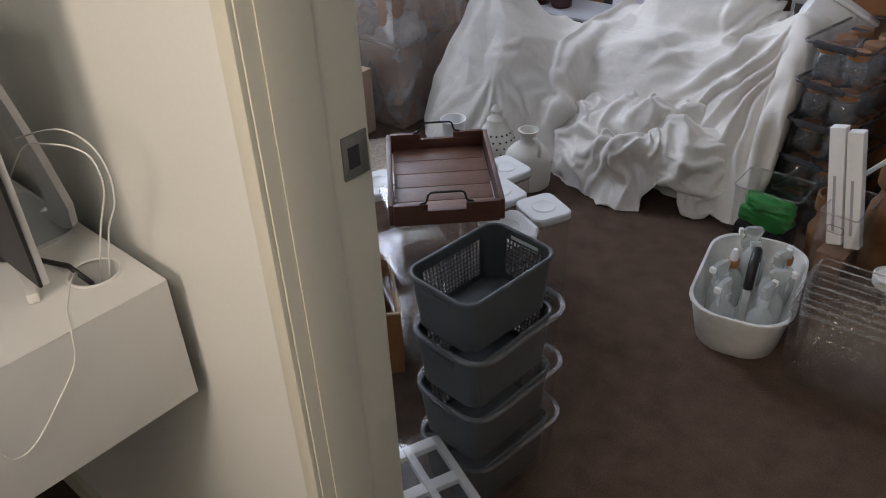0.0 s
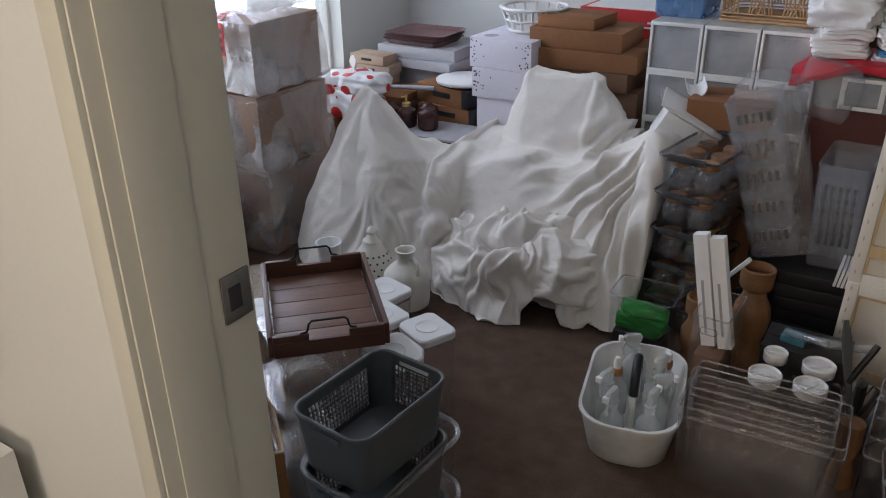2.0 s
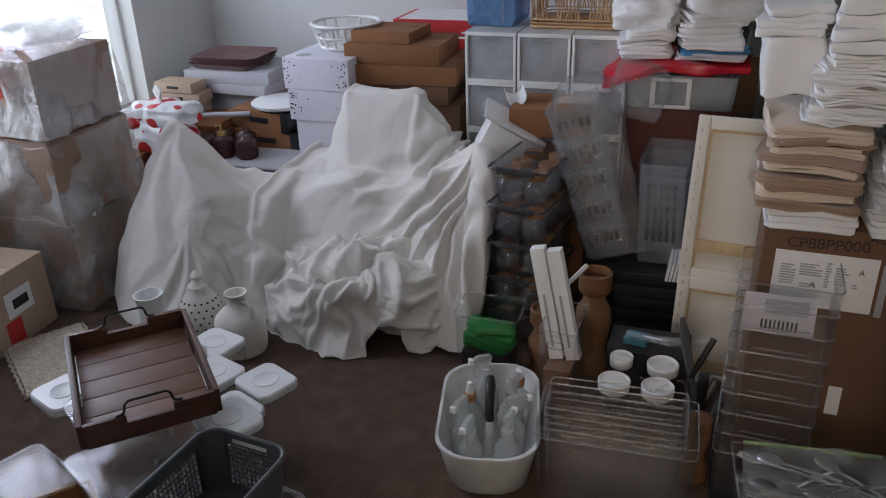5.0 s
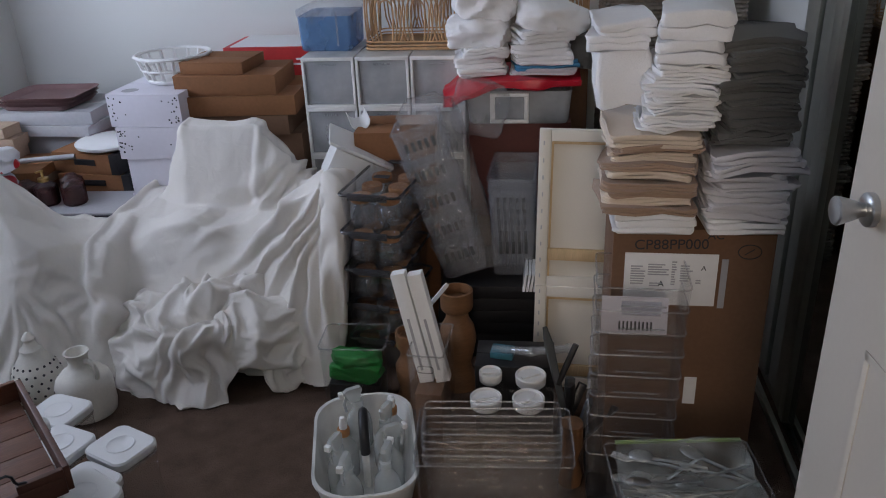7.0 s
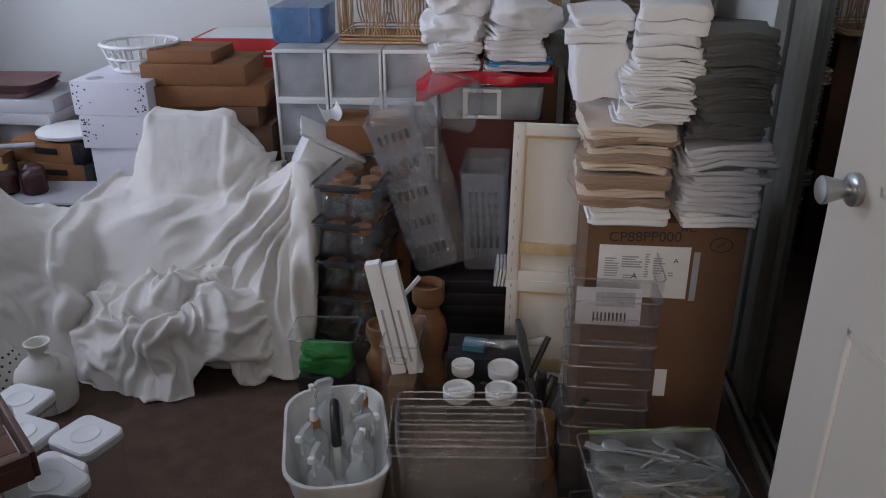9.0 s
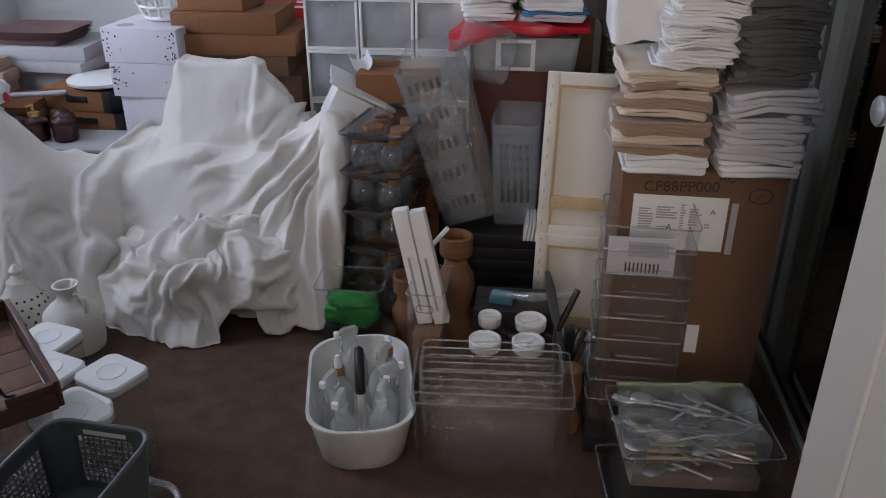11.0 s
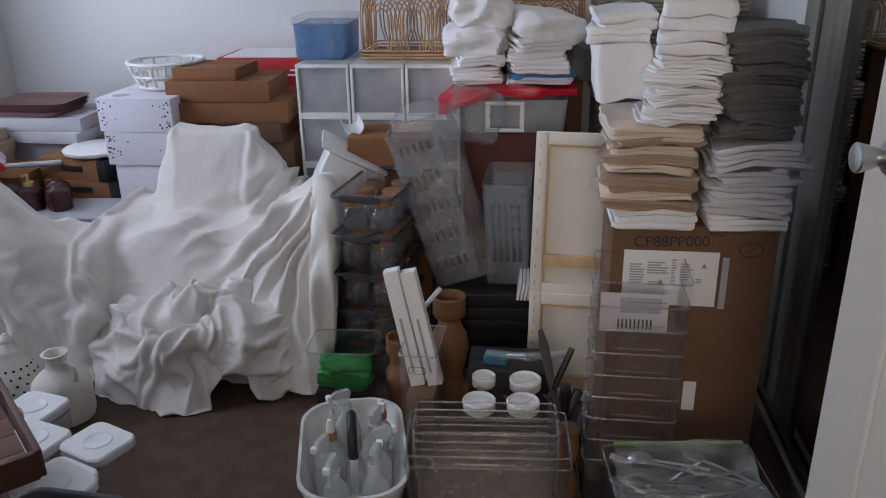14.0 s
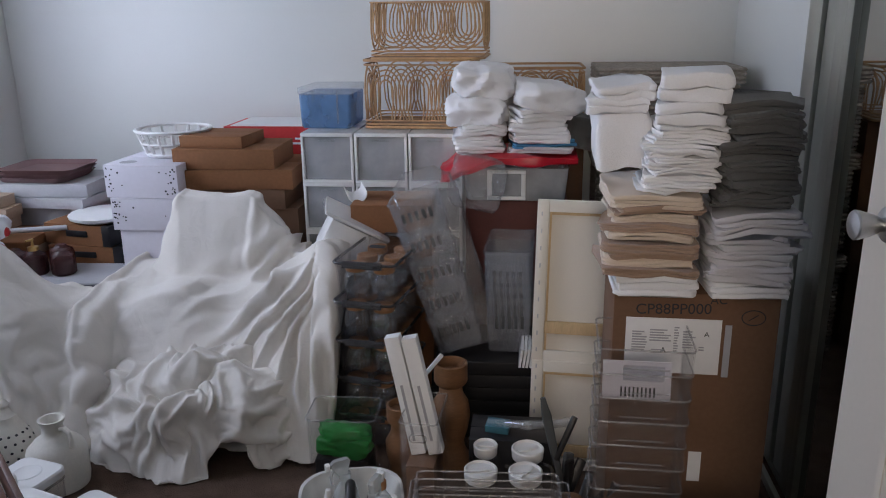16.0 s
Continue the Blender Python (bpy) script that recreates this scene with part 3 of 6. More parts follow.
def dust_sheet(nx=270, ny=200):
    xs, ys = np.linspace(-0.86, 0.72, nx), np.linspace(2.90, 4.08, ny)
    H = np.array([[armchair(x, y) for x in xs] for y in ys])
    for _ in range(2):
        H[1:-1, 1:-1] = (4 * H[1:-1, 1:-1] + H[:-2, 1:-1] + H[2:, 1:-1] + H[1:-1, :-2] + H[1:-1, 2:]) / 8
    Hy, Hx = np.gradient(H, ys[1] - ys[0], xs[1] - xs[0])
    X, Y = np.meshgrid(xs, ys)
    base = np.stack([X, Y, H], -1).reshape(-1, 3)
    normal = np.stack([-Hx, -Hy, np.ones_like(H)], -1).reshape(-1, 3)
    normal /= np.linalg.norm(normal, axis=1)[:, None]
    lift = 0.016 * cloth_noise(base, 5, 0.6, 3.1) + 0.005 * cloth_noise(base, 13, 0.8, 8.2)
    lift += facets(base, 0.15, 0.011, 4, 1.6) + facets(base, 0.06, 0.0025, 9, 1.4)
    wavy = base + 0.05 * np.stack([cloth_noise(base, 6, 1, 1.2), cloth_noise(base, 6, 1, 5.5), cloth_noise(base, 6, 1, 9.4)], -1)
    lift += fan(wavy, (0.665, 3.45, 0.635), 5.2, 0.044, 0.03, 0.66, 0.12, 1.9, 0.75, 1.0)
    lift += fan(wavy, (0.60, 3.35, 0.56), 4.4, 0.034, 0.02, 0.50, 0.9, 2.0, 0.1, 2.3)
    lift += fan(wavy, (-0.33, 3.1, 0.37), 2.6, 0.034, 0.02, 0.44, 0.7, 2.6, 0.0, 0.6)
    lift += fan(wavy, (-0.47, 3.2, 0.69), 2.2, 0.022, 0.03, 0.55, 0.6, 2.9, -0.3, 3.0)
    lift += roll(base, (-0.485, 0.67), (-0.70, 0.06), 0.022, 0.026)
    lift += roll(base, (-0.21, 0.43), (-0.10, 0.18), 0.018, 0.022)
    lift += roll(base, (0.015, 0.71), (-0.16, 0.47), 0.016, 0.010)
    lift += roll(base, (0.30, 0.72), (0.28, 0.47), 0.016, 0.010)
    start = base + normal * lift[:, None]

    def inside(p):
        ix = np.clip((p[:, 0] - xs[0]) / (xs[1] - xs[0]), 0, nx - 1).astype(int)
        iy = np.clip((p[:, 1] - ys[0]) / (ys[1] - ys[0]), 0, ny - 1).astype(int)
        p[:, 2] = np.maximum(p[:, 2], np.maximum(H[iy, ix] - 0.025, 0.004))
        p[:, 0] = np.minimum(p[:, 0], 0.672)

    p = buckle(start, start, nx, ny, 1.02, 7, 0.4, inside)
    keep = (H > 0.012).ravel()
    idx = np.arange(nx * ny).reshape(ny, nx)
    quads = np.stack([idx[:-1, :-1], idx[:-1, 1:], idx[1:, 1:], idx[1:, :-1]], -1).reshape(-1, 4)
    return cloth("dust_sheet", p, quads[keep[quads].all(1)].tolist(), "white cotton dust sheet draped over an armchair in loose folds", "dust sheet", 12)


def crumpled_sheet(nx=210, ny=170):
    """A heap of loose cloth, far wider than the ground it lies on, buckled into sharp folds."""
    u, v = np.meshgrid(np.linspace(-1, 1, nx), np.linspace(-1, 1, ny))
    x, y = u * np.sqrt(1 - v * v / 2), v * np.sqrt(1 - u * u / 2)
    d, a = np.hypot(x, y), np.arctan2(y, x)
    edge = 1.03 + 0.16 * np.exp(-((a + 1.52) / 0.17) ** 2) - 0.09 * np.exp(-((a + 1.13) / 0.15) ** 2) + 0.03 * np.sin(9 * a + 2)
    rx, ry = np.where(x > 0, 0.405, 0.39), 0.262

    def dome(px, py, k):
        q = np.hypot((px - 0.205) / np.where(px > 0.205, 0.405, 0.39), (py - 3.235) / ry)
        return k * 0.278 * np.clip(1 - q ** 2.5, 0, 1) ** 0.62

    px, py = 0.205 + rx * x * edge, 3.235 + ry * y * edge
    base = np.stack([px, py, dome(px, py, 1.0) + 0.006], -1).reshape(-1, 3)
    out = base - np.array((0.205, 3.25, -0.05))
    out /= np.linalg.norm(out, axis=1)[:, None]
    warp = np.array([noise.noise_vector(Vector((q[0] * 6, q[1] * 6, q[2] * 6 + 2.0))) for q in base.tolist()])
    bent = base + 0.06 * warp
    lift = 0.042 * (0.6 - 2.4 * np.abs(cloth_noise(bent, 8.0, 0.7, 4.4))) + 0.020 * (0.5 - 2.4 * np.abs(cloth_noise(bent, 15, 0.7, 8.4))) + facets(bent, 0.095, 0.036, 3, 1.1) + 0.010 * cloth_noise(bent, 20, 1, 2.2)
    drag = np.array([noise.noise_vector(Vector((q[0] * 9 + 5, q[1] * 9, q[2] * 9))) for q in bent.tolist()])
    calm = (1 - 0.75 * np.clip((d.ravel() - 0.72) / 0.28, 0, 1))[:, None]
    start = base + (out * lift[:, None] + 0.034 * drag) * calm

    def inside(p):
        p[:, 2] = np.maximum(p[:, 2], np.maximum(dome(p[:, 0], p[:, 1], 0.97) - 0.03, 0.004))
        q = p[:, :2] - np.array((0.205, 3.235))
        far = np.hypot((q[:, 0]) / 0.43, q[:, 1] / 0.31)
        p[:, :2] = np.where(far[:, None] > 1, q / np.maximum(far, 1)[:, None], q) + np.array((0.205, 3.235))

    p = buckle(start, start, nx, ny, 1.05, 22, 0.5, inside)
    idx = np.arange(nx * ny).reshape(ny, nx)
    quads = np.stack([idx[:-1, :-1], idx[:-1, 1:], idx[1:, 1:], idx[1:, :-1]], -1).reshape(-1, 4)
    return cloth("crumpled_sheet", p, quads.tolist(), "white cotton sheet crumpled in a heap on the carpet", "sheet", 2)


dust_sheet()
crumpled_sheet()


# ---- towels ----
def towel(w, d, h, seed, layers=3, sag=0.008):
    """A folded cloth: soft layers, rounded at the fold."""
    bm = B()
    rnd = random.Random(seed)
    for k in range(layers):
        z0, z1 = h * k / layers, h * (k + 1) / layers
        ww, dd = w * rnd.uniform(0.95, 1.0), d * rnd.uniform(0.96, 1.0)
        cx, cy, t = rnd.uniform(-0.004, 0.004), rnd.uniform(-0.004, 0.004), (z1 - z0)
        rings = []
        for f, ins in ((0.02, 0.30), (0.14, 0.06), (0.5, 0.0), (0.86, 0.06), (0.98, 0.30)):
            ring = []
            base = rrect(ww - ins * min(t, 0.035), dd - ins * min(t, 0.035), 0.016, 0, 3, cx, cy)
            for a, b in zip(base, base[1:] + base[:1]):
                for s in range(3):
                    x, y = a[0] + (b[0] - a[0]) * s / 3, a[1] + (b[1] - a[1]) * s / 3
                    ring.append((x, y, z0 + f * t + min(0.16 * h, 0.005) * noise.noise(Vector((x * 13, y * 13, seed * 1.7))) + 0.009 * noise.noise(Vector((x * 6, y * 6, 3.3))) - sag * (abs(2 * x / w) ** 2.4 + 0.6 * abs(2 * y / d) ** 2.4)))
            rings.append(ring)
        loft(bm, rings)
    wobble(wobble(bm, 0.011, 17, seed), 0.0045, 60, seed)
    return bm


def pillow(w, d, h, seed):
    """A loosely folded lump of cloth: rounded, creased, flat underneath."""
    bm = B()
    bmesh.ops.create_cube(bm, size=1)
    bmesh.ops.subdivide_edges(bm, edges=bm.edges[:], cuts=15, use_grid_fill=True)
    bm.normal_update()
    for v in bm.verts:
        x, y, z = v.co * 2
        k = (abs(x) ** 5 + abs(y) ** 5 + abs(z) ** 5) ** -0.2
        q = Vector((x * k * w / 2, y * k * d / 2, z * k * h / 2))
        t = Vector((q.x * 11 + seed, q.y * 11, q.z * 16))
        n = q.normalized()
        q += n * (0.022 * (0.5 - abs(noise.noise(t)) * 1.6) + 0.010 * (0.5 - abs(noise.noise(t * 2.3)) * 1.6))
        q.x += 0.012 * noise.noise(t * 0.7 + Vector((3, 1, 2)))
        v.co = (q.x, q.y, max(q.z + h / 2, 0.0))
    return bm


def stack(name, material, x, y, z, w, d, heights, label, category, group, turn=0, drift=0.006, seed=0, layers=3, lean=0.0):
    rnd = random.Random(seed)
    for k, hh in enumerate(heights):
        mt = material[k % len(material)] if isinstance(material, (list, tuple)) else material
        ww, dd = w * rnd.uniform(0.93, 1.05), d * rnd.uniform(0.95, 1.05)
        solo(name, towel(ww, dd, hh * 1.04, seed * 7 + k + 1, layers, min(0.001 + 0.0010 * k, 0.007)), mt,
             pose(x + rnd.uniform(-drift, drift), y + rnd.uniform(-drift, drift), z, 0, 0, turn + rnd.uniform(-7, 7)), label, category, group)
        z += hh
        x += lean
    return z


ZT = 0.705
stack("folded_towel", "towel_white", 1.545, 2.855, ZT, 0.205, 0.235, [0.046], "thick white folded towel on a cardboard box", "towel", "folded towels on the box", -3, seed=1)
z = stack("folded_towel", ["towel_beige", "towel_cream", "towel_beige", "towel_beige", "towel_cream", "towel_beige", "towel_cream", "towel_beige", "towel_cream"], 1.537, 2.86, ZT + 0.046, 0.205, 0.23,
          [0.016, 0.026, 0.016, 0.022, 0.026, 0.016, 0.024, 0.016, 0.030], "beige and cream cotton towel folded in a stack", "towel", "folded towels on the box", -3, 0.014, 2, 3)
ZB = z
z = stack("folded_napkin", "towel_white", 1.585, 2.855, ZB - 0.004, 0.165, 0.20, [0.014] * 11, "thin white cotton napkin in a tall stack", "napkin", "stacked white napkins", -4, 0.010, 3, 2, 0.0025)
stack("folded_towel", "towel_white", 1.615, 2.855, z - 0.004, 0.16, 0.20, [0.045, 0.062], "fluffy white towel on top of the stack", "towel", "folded towels on the box", -6, 0.012, 4, 2)
stack("folded_towel", "towel_white", 1.465, 2.945, ZB + 0.03, 0.13, 0.20, [0.13], "thick white bath towel folded beside the stack", "towel", "folded towels on the box", -2, 0.0, 5, 1)
stack("folded_towel", "towel_white", 1.465, 2.945, ZB + 0.16, 0.14, 0.20, [0.030, 0.034], "white towel folded over a thicker one", "towel", "folded towels on the box", -2, 0.006, 6, 2)
stack("folded_towel", "towel_white", 1.752, 2.845, ZT, 0.185, 0.235, [0.034], "thick white folded towel on a cardboard box", "towel", "folded towels on the box", 2, 0.0, 7)
z = stack("folded_towel", "towel_grey", 1.755, 2.845, ZT + 0.034, 0.195, 0.23, [0.022, 0.024, 0.024, 0.022, 0.026, 0.022, 0.026], "pale grey cotton towel folded in a stack", "towel", "folded towels on the box", 1, 0.010, 8, 2)
z = stack("folded_cloth", "towel_dark", 1.757, 2.855, z, 0.168, 0.21, [0.015, 0.022, 0.016, 0.030, 0.015, 0.015, 0.026, 0.016, 0.016, 0.028, 0.016, 0.022], "charcoal microfibre cloth in a tall stack", "cloth", "stacked charcoal cloths", 1, 0.009, 9, 2)

# cloths by the back wall
stack("folded_towel", "towel_white", 1.075, 3.78, 0.862, 0.165, 0.19, [0.034, 0.030, 0.034], "white cotton cloth folded in a pile", "towel", "white cloths on the red bag", 3, 0.010, 10, 3)
solo("folded_towel", pillow(0.205, 0.22, 0.105, 21), "towel_white", pose(1.075, 3.79, 0.952, 3, -3, -4), "thick white towel loosely folded on the pile", "towel", "white cloths on the red bag")
solo("folded_towel", pillow(0.195, 0.21, 0.10, 34), "towel_white", pose(1.085, 3.79, 1.045, 4, 4, 6), "fluffy white towel lying loosely on top", "towel", "white cloths on the red bag")
stack("folded_cloth", ["towel_grey", "towel_blue"], 1.285, 3.79, 0.862, 0.23, 0.20, [0.022, 0.016], "grey and blue cloth under a white pile", "cloth", "white cloths on the red bag", 5, 0.006, 12, 2)
z = stack("folded_towel", "towel_white", 1.272, 3.78, 0.90, 0.205, 0.21, [0.036, 0.042, 0.038], "white cotton cloth folded in a pile", "towel", "white cloths on the red bag", 10, 0.014, 13, 3, 0.006)
solo("folded_towel", pillow(0.22, 0.21, 0.085, 47), "towel_white", pose(1.30, 3.785, z - 0.014, 5, 9, 14), "thick white towel sagging over a pile", "towel", "white cloths on the red bag")
solo("folded_cloth", pillow(0.15, 0.20, 0.11, 52), "towel_dark", pose(1.405, 3.86, 0.86, 0, 14, 20), "dark grey cloth pushed behind a white pile", "cloth", "white cloths on the red bag")


# ---- cardboard boxes ----
def carton(name, x0, x1, y0, y1, z0, z1, material, label, turn=0, group="", tape=False, bev=0.004):
    cx, cy = (x0 + x1) / 2, (y0 + y1) / 2
    ob = thing(name, pose(cx, cy, z0, 0, 0, turn), label, "box", group)
    w, d, h = x1 - x0, y1 - y0, z1 - z0
    part("body", box(B(), -w / 2, w / 2, -d / 2, d / 2, 0, h - 0.004, bev), material, ob)
    bm = box(B(), -w / 2, w / 2, -d / 2 , -0.0015, h - 0.005, h, 0.0015)
    part("flap", bm, material, ob)
    part("flap", box(B(), -w / 2, w / 2, 0.0015, d / 2, h - 0.005, h, 0.0015), material, ob)
    return ob


big = carton("cardboard_box", 1.462, 1.832, 2.762, 3.10, 0, 0.703, "card_dark", "tall brown cardboard box with shipping papers, towels on top", -1.5)


def letters(text, size, material, parent, m, name="lettering"):
    cu = bpy.data.curves.new(name, "FONT")
    cu.body, cu.size, cu.align_x, cu.extrude = text, size, "LEFT", 0.0003
    tmp = bpy.data.objects.new(name, cu)
    scene.collection.objects.link(tmp)
    me = bpy.data.meshes.new_from_object(tmp.evaluated_get(bpy.context.evaluated_depsgraph_get()))
    bpy.data.objects.remove(tmp)
    me.materials.clear()
    me.materials.append(M[material])
    ob = new(name, me)
    ob.parent = parent
    ob.matrix_local = m
    return ob


FY = -0.169 - 0.0012
letters("CP88PP000", 0.036, "ink", big, pose(-0.135, FY, 0.650, 90, -2, 0))
letters("AC", 0.028, "ink", big, pose(0.03, FY, 0.680, 90, -2, 0))
bm = tube(B(), [(0.128 + 0.026 * math.cos(a), FY, 0.650 + 0.018 * math.sin(a)) for a in np.linspace(0, 2 * math.pi, 25)], 0.0012, 5, closed=True)
tube(bm, [(0.118, FY, 0.643), (0.138, FY, 0.657)], 0.001, 5)
part("ink_circle", bm, "ink", big)
pouch = part("paper_pouch", box(B(), -0.155, 0.060, FY - 0.002, FY, 0.505, 0.642, 0.0005), "paper", big, "white shipping papers in a clear pouch")
rnd = random.Random(5)
for x, z, w, h in ((-0.14, 0.56, 0.035, 0.05), (-0.10, 0.585, 0.05, 0.03), (-0.045, 0.56, 0.012, 0.06), (-0.025, 0.57, 0.03, 0.045), (0.012, 0.565, 0.012, 0.012), (-0.095, 0.555, 0.03, 0.012)):
    bm = B()
    k = 0.0
    while k < h:
        box(bm, x, x + w * rnd.uniform(0.6, 1), FY - 0.0028, FY - 0.002, z + k, z + k + 0.0035)
        k += 0.0065
    part("print", bm, "greyprint", pouch)
letters("A", 0.022, "ink", pouch, pose(-0.075, FY - 0.0024, 0.555, 90, 0, 0), "letter")
letters("A", 0.018, "ink", pouch, pose(0.022, FY - 0.0024, 0.60, 90, 0, 0), "letter")
part("tape_strip", box(B(), 0.068, 0.083, FY - 0.001, FY, 0.50, 0.63), "greyprint", big)
part("label_slip", box(B(), 0.01, 0.04, FY - 0.001, FY, 0.22, 0.30), "paper", big)

# cutlery and clear bins come with the clear ware; here the back-wall boxes
carton("cardboard_box", -0.06, 0.19, 3.86, 4.08, 0.842, 0.886, "card", "flat brown cardboard box on a pile of boxes", -3, "brown boxes by the wall")
carton("cardboard_box", -0.09, 0.30, 3.84, 4.12, 0.765, 0.841, "card", "brown cardboard box with a lifted flap on a pile", 2, "brown boxes by the wall")
carton("cardboard_box", -0.09, 0.36, 3.83, 4.18, 0.69, 0.764, "card", "brown cardboard box in a pile of boxes", 4, "brown boxes by the wall")
carton("cardboard_box", -0.10, 0.34, 3.84, 4.18, 0.615, 0.689, "card_dark", "brown cardboard box in a pile of boxes", 0, "brown boxes by the wall")
carton("cardboard_box", -0.05, 0.38, 3.86, 4.2, 0.0, 0.614, "card_dark", "large brown cardboard box under flat boxes", 0, "brown boxes by the wall")
rb = carton("red_box", -0.03, 0.385, 4.22, 4.5, 0.0, 0.872, "red", "tall red box with a white top and small print")
part("top_label", box(B(), -0.18, 0.18, -0.13, 0.138, 0.873, 0.876), "paper", rb)
for k in range(2):
    part("print", box(B(), 0.10 - 0.02 * k, 0.17, -0.1425, -0.141, 0.82 - 0.02 * k, 0.828 - 0.02 * k), "paper", rb)


def spotted(x0, x1, y0, y1, z0, z1, turn, seed):
    ob = carton("spotted_box", x0, x1, y0, y1, z0, z1, "lilac", "pale lilac gift box with black spots", turn, "spotted boxes")
    w, d, h = x1 - x0, y1 - y0, z1 - z0
    rnd = random.Random(seed)
    for k in range(46):
        side = rnd.choice((-1, 1))
        x, z = side * (w / 2 - 0.008 - abs(rnd.gauss(0, 0.028))), rnd.uniform(0.01, h - 0.012)
        if k % 3:
            r = rnd.uniform(0.0025, 0.0042)
            bm = B()
            bmesh.ops.create_circle(bm, cap_ends=True, radius=r, segments=10, matrix=Matrix.Translation((x, -d / 2 - 0.0012, z)) @ Matrix.Rotation(radians(90), 4, "X"))
            part("spot", bm, "ink", ob)
    bm = B()
    bmesh.ops.create_circle(bm, cap_ends=True, radius=0.032, segments=24, matrix=Matrix.Translation((-w / 2 + 0.07, -d / 2 + 0.06, h + 0.001)))
    part("sticker", bm, "greyprint", ob)


spotted(-0.315, -0.03, 3.76, 4.10, 0.545, 0.668, 2, 1)
spotted(-0.32, -0.03, 3.76, 4.12, 0.669, 0.793, -2, 2)
carton("storage_box", -0.30, -0.06, 3.77, 4.1, 0.0, 0.40, "lilac", "plain pale box under spotted boxes", 0)
carton("storage_box", -0.295, -0.06, 3.77, 4.1, 0.401, 0.544, "lilac", "plain pale box under spotted boxes", 1)

# small taped carton and the wrapped pile by the window wall
sb = carton("cardboard_box", -1.10, -0.865, 2.62, 2.90, 0, 0.272, "card_pale", "small cardboard box with red warning tape", 4)
part("warning_tape", box(B(), 0.1185, 0.1195, -0.09, -0.02, 0, 0.10), "red", sb, "red printed tape")
part("sticker", box(B(), 0.119, 0.1203, -0.07, 0.05, 0.11, 0.20), "paper", sb)
part("print", box(B(), 0.1203, 0.1212, -0.04, 0.03, 0.135, 0.17), "black", sb)


def crease(bm, cuts, amp, seed):
    bmesh.ops.subdivide_edges(bm, edges=bm.edges[:], cuts=cuts, use_grid_fill=True)
    bm.normal_update()
    q = np.array([(v.co.x + 1.3 * v.co.y, 0.0, v.co.z) for v in bm.verts])
    lift = facets(q, 0.12, amp, int(seed * 10) + 2, 1.3) + facets(q, 0.045, amp * 0.22, int(seed * 10) + 3, 2.0)
    mv = [v.normal * float(t) for v, t in zip(bm.verts, lift)]
    for v, m in zip(bm.verts, mv):
        v.co += m
    return bm


for k, (z0, z1, dx, turn) in enumerate(((0.0, 0.355, 0.0, 2), (0.36, 0.655, 0.01, -2), (0.66, 0.925, -0.005, 1))):
    ob = carton("wrapped_parcel", -1.155 + dx, -0.79 + dx, 2.97, 3.36, z0, z1, "parcel_card", "cardboard parcel wrapped in bubble film, in a tall pile", turn, "wrapped parcels")
    bm = box(B(), -0.197, 0.197, -0.21, 0.21, 0.006, z1 - z0 - 0.002)
    crease(bm, 30, 0.028, 3.0 * k)
    part("film", bm, "film", ob, "creased translucent bubble film", sharp=25)
    if k == 2:
        part("warning_tape", box(B(), 0.05, 0.085, -0.232, -0.229, 0.15, 0.268), "red", ob, "red printed tape")
        tape = part("warning_tape", box(B(), -0.0175, 0.0175, -0.15, 0.15, 0.0, 0.002), "red", ob, "red printed tape")
        tape.matrix_local = pose(0.0, -0.105, 0.284, 0, 0, 28)
        for j in range(4):
            part("print", box(B(), -0.011, 0.011, -0.13 + 0.06 * j, -0.10 + 0.06 * j, 0.002, 0.003), "ink", tape)
        for j in range(3):
            part("print", box(B(), 0.057, 0.078, -0.2335, -0.232, 0.165 + 0.032 * j, 0.185 + 0.032 * j), "ink", ob)
        part("label", box(B(), -0.18, -0.06, -0.2, -0.10, 0.278, 0.280), "paper", ob)
        for j in range(5):
            part("print", box(B(), -0.17 + 0.02 * j, -0.16 + 0.02 * j, -0.19, -0.165, 0.2805, 0.2812), "black", ob)
solo("plastic_film", pillow(0.40, 0.42, 0.10, 83), "film", pose(-0.975, 3.165, 0.953, 0, 0, 1), "bunched clear bubble film lying on wrapped parcels", "film")
# low beige slab edged with cord loops, flat on the carpet
cord_patch = thing("woven_mat", pose(-0.665, 2.67, 0.0, 0, 0, -35), "beige patch of cord loops lying on the carpet", "mat")
tagged(part("loops", weave(B(), 0.36, 0.26, 0.0, 0.022, 0.011), M["loop_cord"], cord_patch), kind="stuff")
part("pad", wobble(box(B(), -0.172, 0.172, -0.122, 0.122, 0.0, 0.022, 0.004), 0.0, 1), M["loop_cord"], cord_patch)
